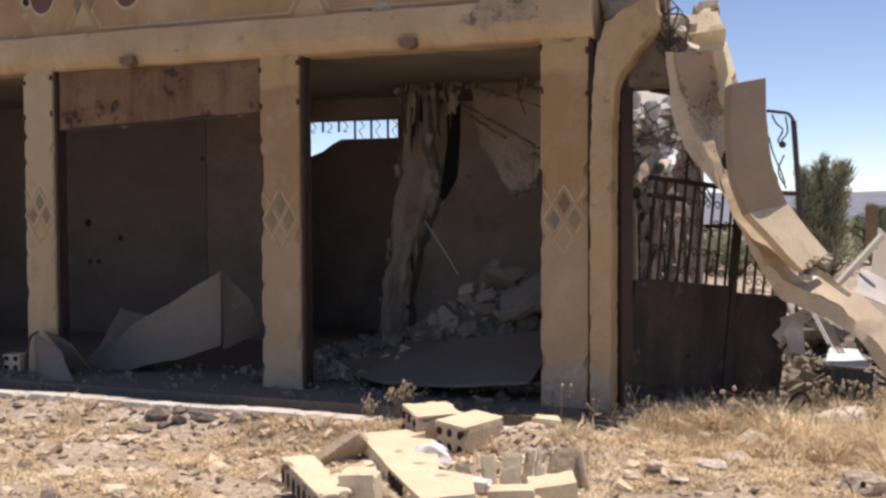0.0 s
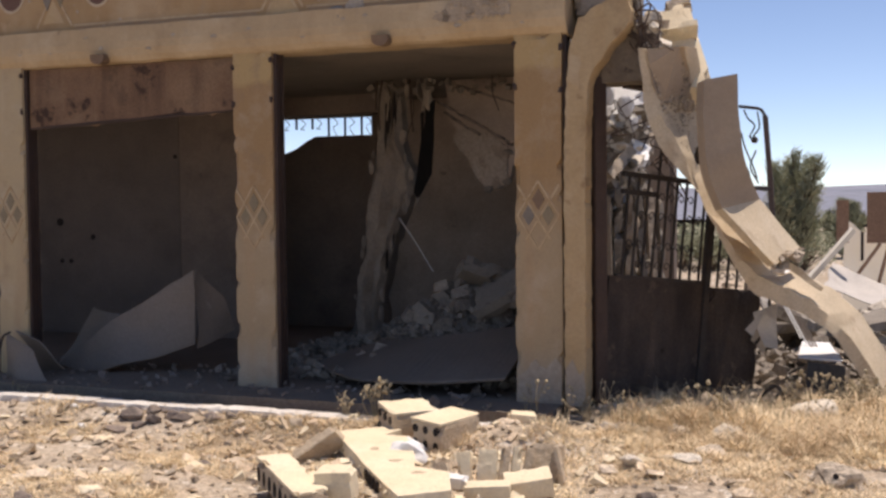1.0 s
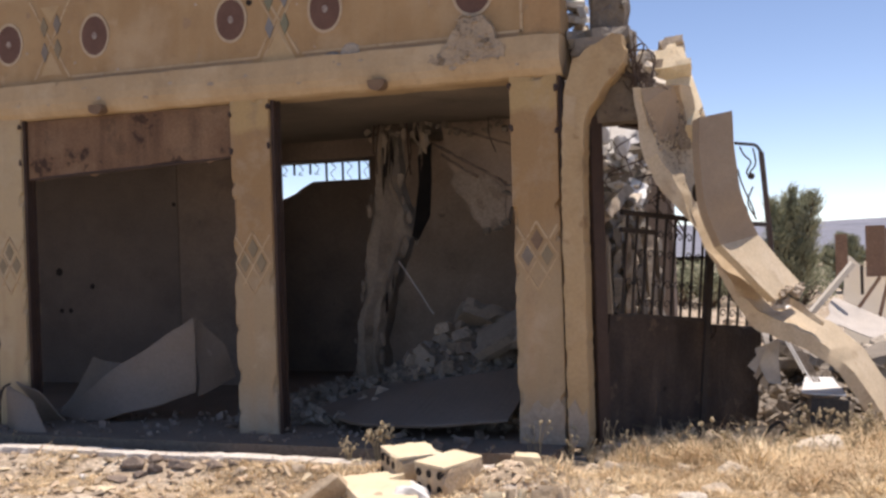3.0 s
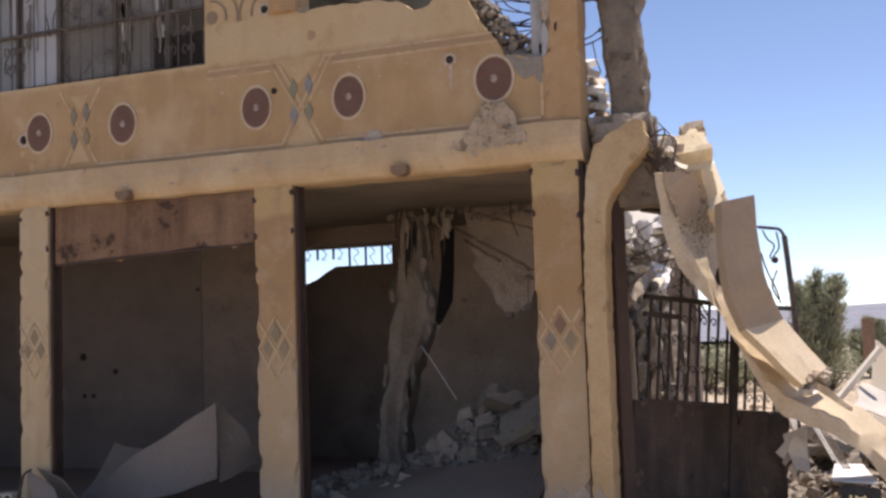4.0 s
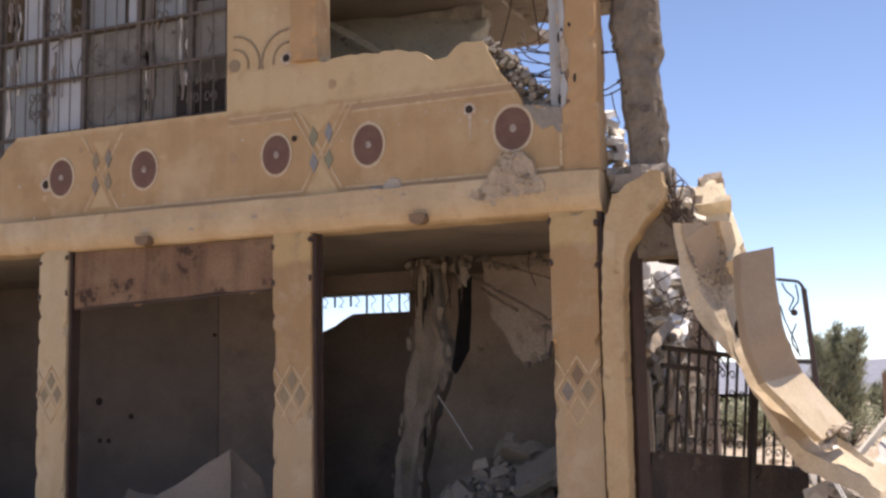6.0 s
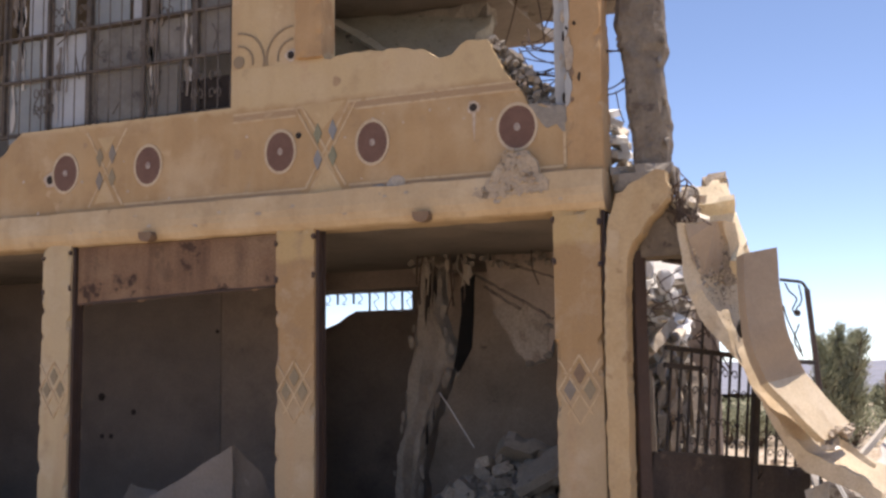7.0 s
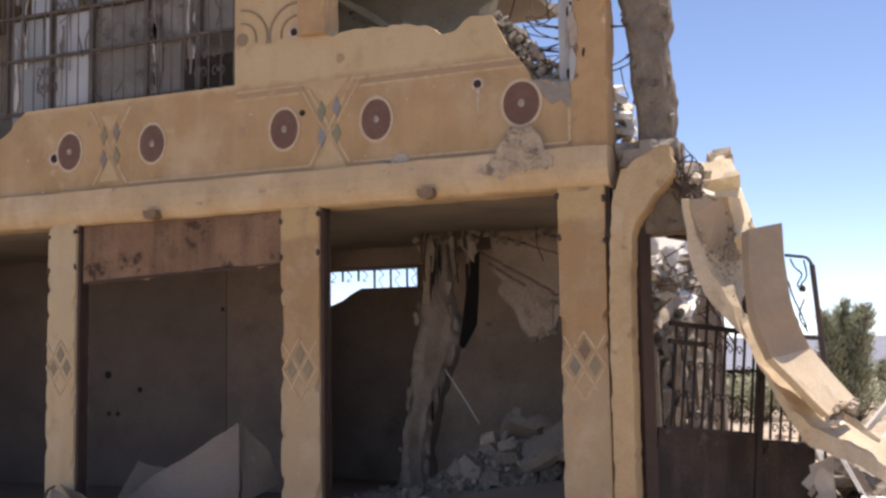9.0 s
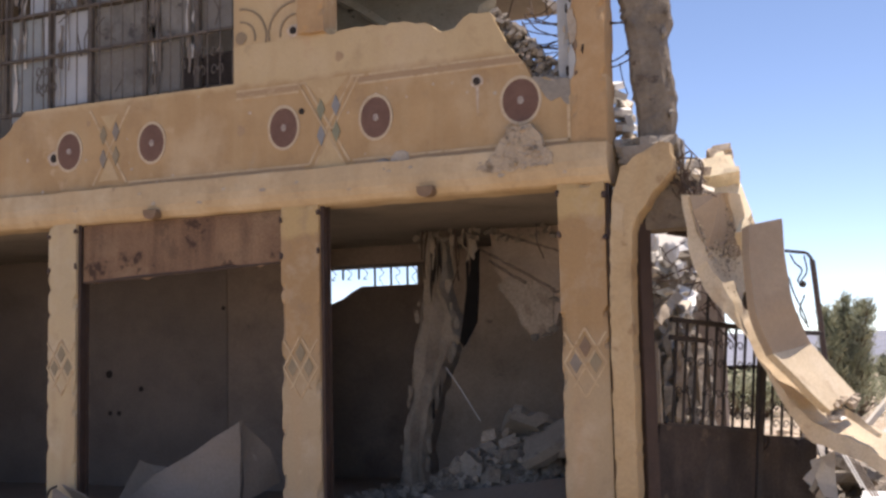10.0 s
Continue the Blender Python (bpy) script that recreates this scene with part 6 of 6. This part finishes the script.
tagged(new("dry_grass", me), "bleached dry grass in patches on the soil", "grass", kind="stuff")


def weed(name, x, y, height, stems, heads, seed, label):
    rnd = random.Random(seed)
    z = ground_z(x, y)
    ob = thing(name, (x, y, z), label, "weed", group="dried weeds")
    for i in range(stems):
        a, l = rnd.uniform(0, 6.28), rnd.uniform(.1, .45)
        h = height * rnd.uniform(.6, 1.0)
        tip = Vector((x + math.cos(a) * l * h, y + math.sin(a) * l * h, z + h))
        mid = Vector((x, y, z)).lerp(tip, 0.5) + Vector((rnd.gauss(0, .12) * h, rnd.gauss(0, .12) * h, 0.1 * h))
        stem = part("stem", tube(glide([(x, y, z - 0.02), mid, tip], 4), 0.0035, 4), M_WEED, ob)
        for k in range(heads):
            p = mid.lerp(tip, rnd.uniform(0.2, 1.0)) if k else tip
            q = p + Vector((rnd.uniform(-.05, .05), rnd.uniform(-.05, .05), rnd.uniform(0, .05))) * (1 if k else 0)
            hd = lump(q, min(0.018, height * rnd.uniform(.02, .05)), seed + k + i, (1, 1, 1.2), 1, 0.6)
            part("seed_head", hd, M_WEED, ob)
    return ob


weed("thistle", -1.36, -0.82, 0.32, 13, 5, 3, "dried thistle with pale heads beside the kerb")
weed("thistle", -1.60, -0.82, 0.2, 8, 4, 5, "dried thistle with pale heads beside the kerb")
rnd = random.Random(40)
for i in range(44):
    x, y = rnd.uniform(0.0, 2.6), rnd.uniform(-0.45, 0.02)
    y += 0.45 * max(0, x - 0.6)
    weed("dry_weed", x, y, rnd.uniform(0.10, 0.28), rnd.randint(3, 6), 1, 100 + i, "brittle dry weed among grass below the gate")
for i, x in enumerate((1.97, 2.03, 2.09, 2.15, 1.59, 1.78)):
    weed("dry_weed", x, 0.75 - 0.05 * (i % 3), 0.3 + 0.04 * (i % 3), 9, 2, 300 + i, "thick dry weed at the foot of the arch")
for x, y, h in ((-0.22, -0.35, 0.35), (-0.28, -0.3, 0.25), (-0.6, -0.4, 0.2), (1.05, -0.1, 0.38), (1.15, -0.1, 0.34), (0.9, -0.15, 0.3), (-5.05, -0.55, 0.18), (-4.95, -0.55, 0.16), (-4.4, -0.5, 0.12)):
    weed("dry_weed", x, y, h, 3, 2, int(x * 100) + 900, "single brittle dry weed stalk on the ground")

# ---- debris right of the gate ----
part("torn_cloth", quad_sheet([(1.32, 1.22, 0.33), (1.41, 1.24, 0.31), (1.40, 1.26, 0.74), (1.22, 1.22, 0.63)], 31, 0.01, 0.05), M_PALESH, right_leaf, "pale torn cloth caught on the gate")
part("torn_cloth", quad_sheet([(1.14, 1.20, 0.49), (1.21, 1.20, 0.43), (1.29, 1.20, 0.66), (1.25, 1.20, 0.63)], 33, 0.01, 0.03), M_PALESH, right_leaf, "pale torn cloth caught on the gate")
single("white_sheet", quad_sheet([(1.57, 1.15, 0.28), (1.92, 1.00, 0.27), (1.78, 2.30, 0.25), (1.53, 2.30, 0.26)], 4, rough=0.02), M_WHITE, "white sheet of cladding lying in the sun", "sheet")
single("dark_sheet", quad_sheet([(1.65, 0.98, 0.07), (1.96, 0.98, 0.00), (1.95, 1.00, 0.26), (1.65, 1.03, 0.27)], 6), M_DARKSH, "dark grey panel lying against debris", "sheet")
for i in range(5):
    single("pipe", tube([(1.32 + 0.05 * i, 2.1, 0.75 - 0.05 * i), (1.55 + 0.05 * i, 1.9, 0.35 - 0.05 * i)], 0.008, 6), M_WHITE if i < 2 else M_SHEET, "thin pale pipe leaning in debris", "pipe", group="pipes in debris")
rnd = random.Random(62)
for i in range(8):
    x, y = 1.2 + 0.1 * i, 0.75 + 0.06 * i
    z = ground_z(x, y)
    single("twisted_rod", tube(glide([(x, y, z - 0.01), (x + rnd.uniform(.05, .25), y + rnd.uniform(-.1, .1), z + rnd.uniform(.06, .24)), (x + rnd.uniform(.25, .6), y - rnd.uniform(0, .15), z - 0.01)], 6), rnd.uniform(0.008, 0.016), 6), M_IRON, "twisted dark iron rod lying below the gate", "metal rod", group="twisted rods by the gate")
bm = bmesh.new()
rnd = random.Random(61)
for i in range(1500):
    x, y = rnd.uniform(0.9, 4.2), rnd.uniform(1.5, 6.5)
    add_chunk(bm, (x, y, ground_z(x, y) + rnd.uniform(0, .25)), rnd.uniform(0.03, 0.15), rnd, rnd.choice((0.4, 0.7, 1.0)))
single("yard_debris", bm, M_RUBBLE, "broken concrete and scrap strewn over the yard", "debris", kind="stuff")
for i in range(6):
    x, y = 1.3 + 0.35 * (i % 3), 3.2 + 0.5 * (i // 3)
    single("slab_fragment", worn_box((-0.35, -0.25, -0.05), (0.35, 0.25, 0.05), 0.1, 0.05, i + 5, pose(x, y, 0.3, rnd.uniform(-25, 25), rnd.uniform(-25, 25), 40 * i)), M_CONCG, "grey slab fragment in yard debris", "slab fragment", group="slab fragments in the yard")

single("white_sheet", quad_sheet([(0.25, 9.6, 0.2), (0.95, 9.6, 0.15), (1.0, 10.4, 0.4), (0.3, 10.4, 0.45)], 14, rough=0.02), M_WHITE, "white sheet lying in the far yard", "sheet")
# ---- far ruin ----
ruin = thing("ruined_house", (2.4, 8.0, 0.0), "white rendered house reduced to broken walls", "house")
part("wall", plate_outline([(1.72, -0.2)] + jagged([(1.72, 0.6), (1.74, 1.3), (1.82, 1.28), (1.95, 1.15), (2.02, 1.1), (2.12, 1.35), (2.3, 1.32), (2.36, 1.1), (2.9, 1.12), (3.6, 1.1), (4.4, 0.7)], 0.12, 0.04, 3) + [(4.4, -0.2)], 8.3, 8.5, Matrix.Translation((0, 8.4, -0.1)) @ Matrix.Rotation(radians(-20), 4, 'X') @ Matrix.Translation((0, -8.4, 0.1))), M_FARWALL, ruin, "broken white wall")
part("post", box((1.64, 8.22, 0.95), (1.80, 8.4, 1.55)), M_FARBROWN, ruin, "brown rendered post")
part("post", box((2.04, 8.2, 0.95), (2.30, 8.4, 1.66)), M_FARBROWN, ruin, "brown rendered post")
part("post", box((2.304, 8.25, 0.95), (3.4, 8.4, 1.62)), M_FARBROWN, ruin, "brown rendered post")
part("leaning_beam", tube(glide([(1.29, 7.6, 0.44), (1.88, 7.7, 1.15)], 4), 0.055, 5), M_FARWALL, ruin, "white beam leaning on the wall")
part("roof_sheet", quad_sheet([(1.5, 6.9, 0.42), (2.25, 6.9, 0.16), (2.35, 7.9, 0.34), (1.62, 7.9, 0.66)], 8, rough=0.08), M_PALESH, ruin, "buckled grey roofing sheet")
part("wall_gap", box((1.96, 8.28, 0.7), (2.0, 8.31, 1.1)), M_HOLEDARK, ruin)
for k, (x, z, rot) in enumerate(((2.25, 0.62, 14), (2.5, 0.7, 4), (2.02, 0.66, 34))):
    part("stick", worn_box((-0.025, -0.02, -0.35), (0.025, 0.02, 0.35), 0.1, 0.01, k, pose(x, 8.1, z, 0, rot, 0)), M_FARBROWN, ruin)
for k, (x, y, z, s) in enumerate(((2.35, 6.4, 0.1, 0.3), (2.7, 6.2, 0.1, 0.35), (2.1, 6.0, 0.05, 0.2), (3.1, 6.5, 0.15, 0.4))):
    part("fallen_lump", lump((x, y, z), s, k + 8, (1, .8, .8)), M_WHITEC, ruin)
# low field wall and dry field seen through the bars
bm = bmesh.new()
for i in range(500):
    x, y = rnd.uniform(-2.5, 0.3), rnd.uniform(9.0, 10.5)
    add_chunk(bm, (x, y, ground_z(x, y) + rnd.uniform(0, 0.22)), rnd.uniform(0.12, 0.3), rnd)
single("field_wall", bm, M_STONE, "tumbled dry-stone field wall", "stone wall", kind="stuff")


# ---- conifer ----
def conifer(x, y, z, height, spread_r, seed):
    rnd = random.Random(seed)
    ob = thing("conifer", (x, y, z), "bushy grey-green conifer behind the ruins", "tree")
    trunk = bmesh.new()
    for i, (z0, r) in enumerate(((0, 0.11),)):
        pts = [(x + 0.03 * math.sin(k), y, z - 0.1 + height * 0.9 * k / 7) for k in range(8)]
        add_tube(trunk, pts, 0.07, 8)
    for v in trunk.verts:
        f = (v.co.z - z) / height
        v.co.x, v.co.y = x + (v.co.x - x) * (1.3 - f), y + (v.co.y - y) * (1.3 - f)
    part("trunk", trunk, M_BARK, ob)
    limbs, co, faces = bmesh.new(), [], []
    tips = [(rnd.uniform(0, 6.28), rnd.uniform(.25, .75), rnd.uniform(.62, .95)) for _ in range(9)] + [(0.0, 0.0, 1.0)]
    for a0, out_r, top in tips:
        foot = Vector((x, y, z + height * rnd.uniform(.02, .25)))
        head = Vector((x + math.cos(a0) * out_r * spread_r, y + math.sin(a0) * out_r * spread_r, z + height * top))
        add_tube(limbs, [foot, foot.lerp(head, .5) + Vector((0, 0, -.05)), head], 0.02, 5)
        for i in range(44):
            f = rnd.random() ** 0.8
            a = rnd.uniform(0, 6.28)
            reach = spread_r * 0.62 * (1.02 - f) ** 0.8 * rnd.uniform(.4, 1.1)
            p0 = foot.lerp(head, f)
            p1 = p0 + Vector((math.cos(a) * reach, math.sin(a) * reach, reach * rnd.uniform(0.5, 1.5)))
            add_tube(limbs, [p0, p1], 0.008, 4)
            for k in range(34):
                c = p0.lerp(p1, rnd.uniform(0.1, 1.1)) + Vector((rnd.gauss(0, .06), rnd.gauss(0, .06), rnd.gauss(0, .06)))
                d = Vector((math.cos(a) * .8 + rnd.gauss(0, .45), math.sin(a) * .8 + rnd.gauss(0, .45), 1.1 + rnd.gauss(0, .4))).normalized() * rnd.uniform(.09, .22)
                s = d.orthogonal().normalized() * 0.014
                b = len(co)
                co.extend([tuple(c - s), tuple(c + s), tuple(c + d)])
                faces.append((b, b + 1, b + 2))
    part("branchwork", limbs, M_BARK, ob)
    me = bpy.data.meshes.new("crown")
    me.from_pydata(co, [], faces)
    me.materials.append(M_LEAF)
    crown = new("crown", me)
    crown.parent = ob
    crown.matrix_parent_inverse = Matrix.Translation((-x, -y, -z))
    return ob


conifer(0.47, 17.0, -0.1, 2.62, 0.85, 5)
conifer(1.35, 23.0, -0.1, 1.5, 0.8, 8)


def shrub(x, y, size, seed):
    rnd = random.Random(seed)
    z = ground_z(x, y)
    ob = thing("shrub", (x, y, z), "dark low shrub in the dry field", "shrub", group="field shrubs")
    limbs, co, faces = bmesh.new(), [], []
    for i in range(28):
        a, f = rnd.uniform(0, 6.28), rnd.uniform(.3, 1)
        tip = Vector((x + math.cos(a) * size * f * .8, y + math.sin(a) * size * f * .8, z + size * rnd.uniform(.35, .9)))
        add_tube(limbs, [(x, y, z), Vector((x, y, z)).lerp(tip, .5) + Vector((0, 0, .05)), tip], 0.012, 4)
        for k in range(60):
            c = tip + Vector((rnd.gauss(0, .15), rnd.gauss(0, .15), rnd.gauss(0, .13))) * size
            d = Vector((rnd.gauss(0, 1), rnd.gauss(0, 1), rnd.gauss(0.3, 1))).normalized() * 0.06
            s = d.orthogonal().normalized() * 0.025
            b = len(co)
            co.extend([tuple(c - s), tuple(c + s), tuple(c + d)])
            faces.append((b, b + 1, b + 2))
    part("branchwork", limbs, M_BARK, ob)
    me = bpy.data.meshes.new("leaves")
    me.from_pydata(co, [], faces)
    me.materials.append(M_LEAF)
    leaves = new("leaves", me)
    leaves.parent = ob
    leaves.matrix_parent_inverse = Matrix.Translation((-x, -y, -z))


for i in range(11):
    shrub(-3.6 + 0.42 * i, 19.0 + (i * 37 % 5) * 0.5, 0.75 + 0.12 * (i * 13 % 4), 300 + i)
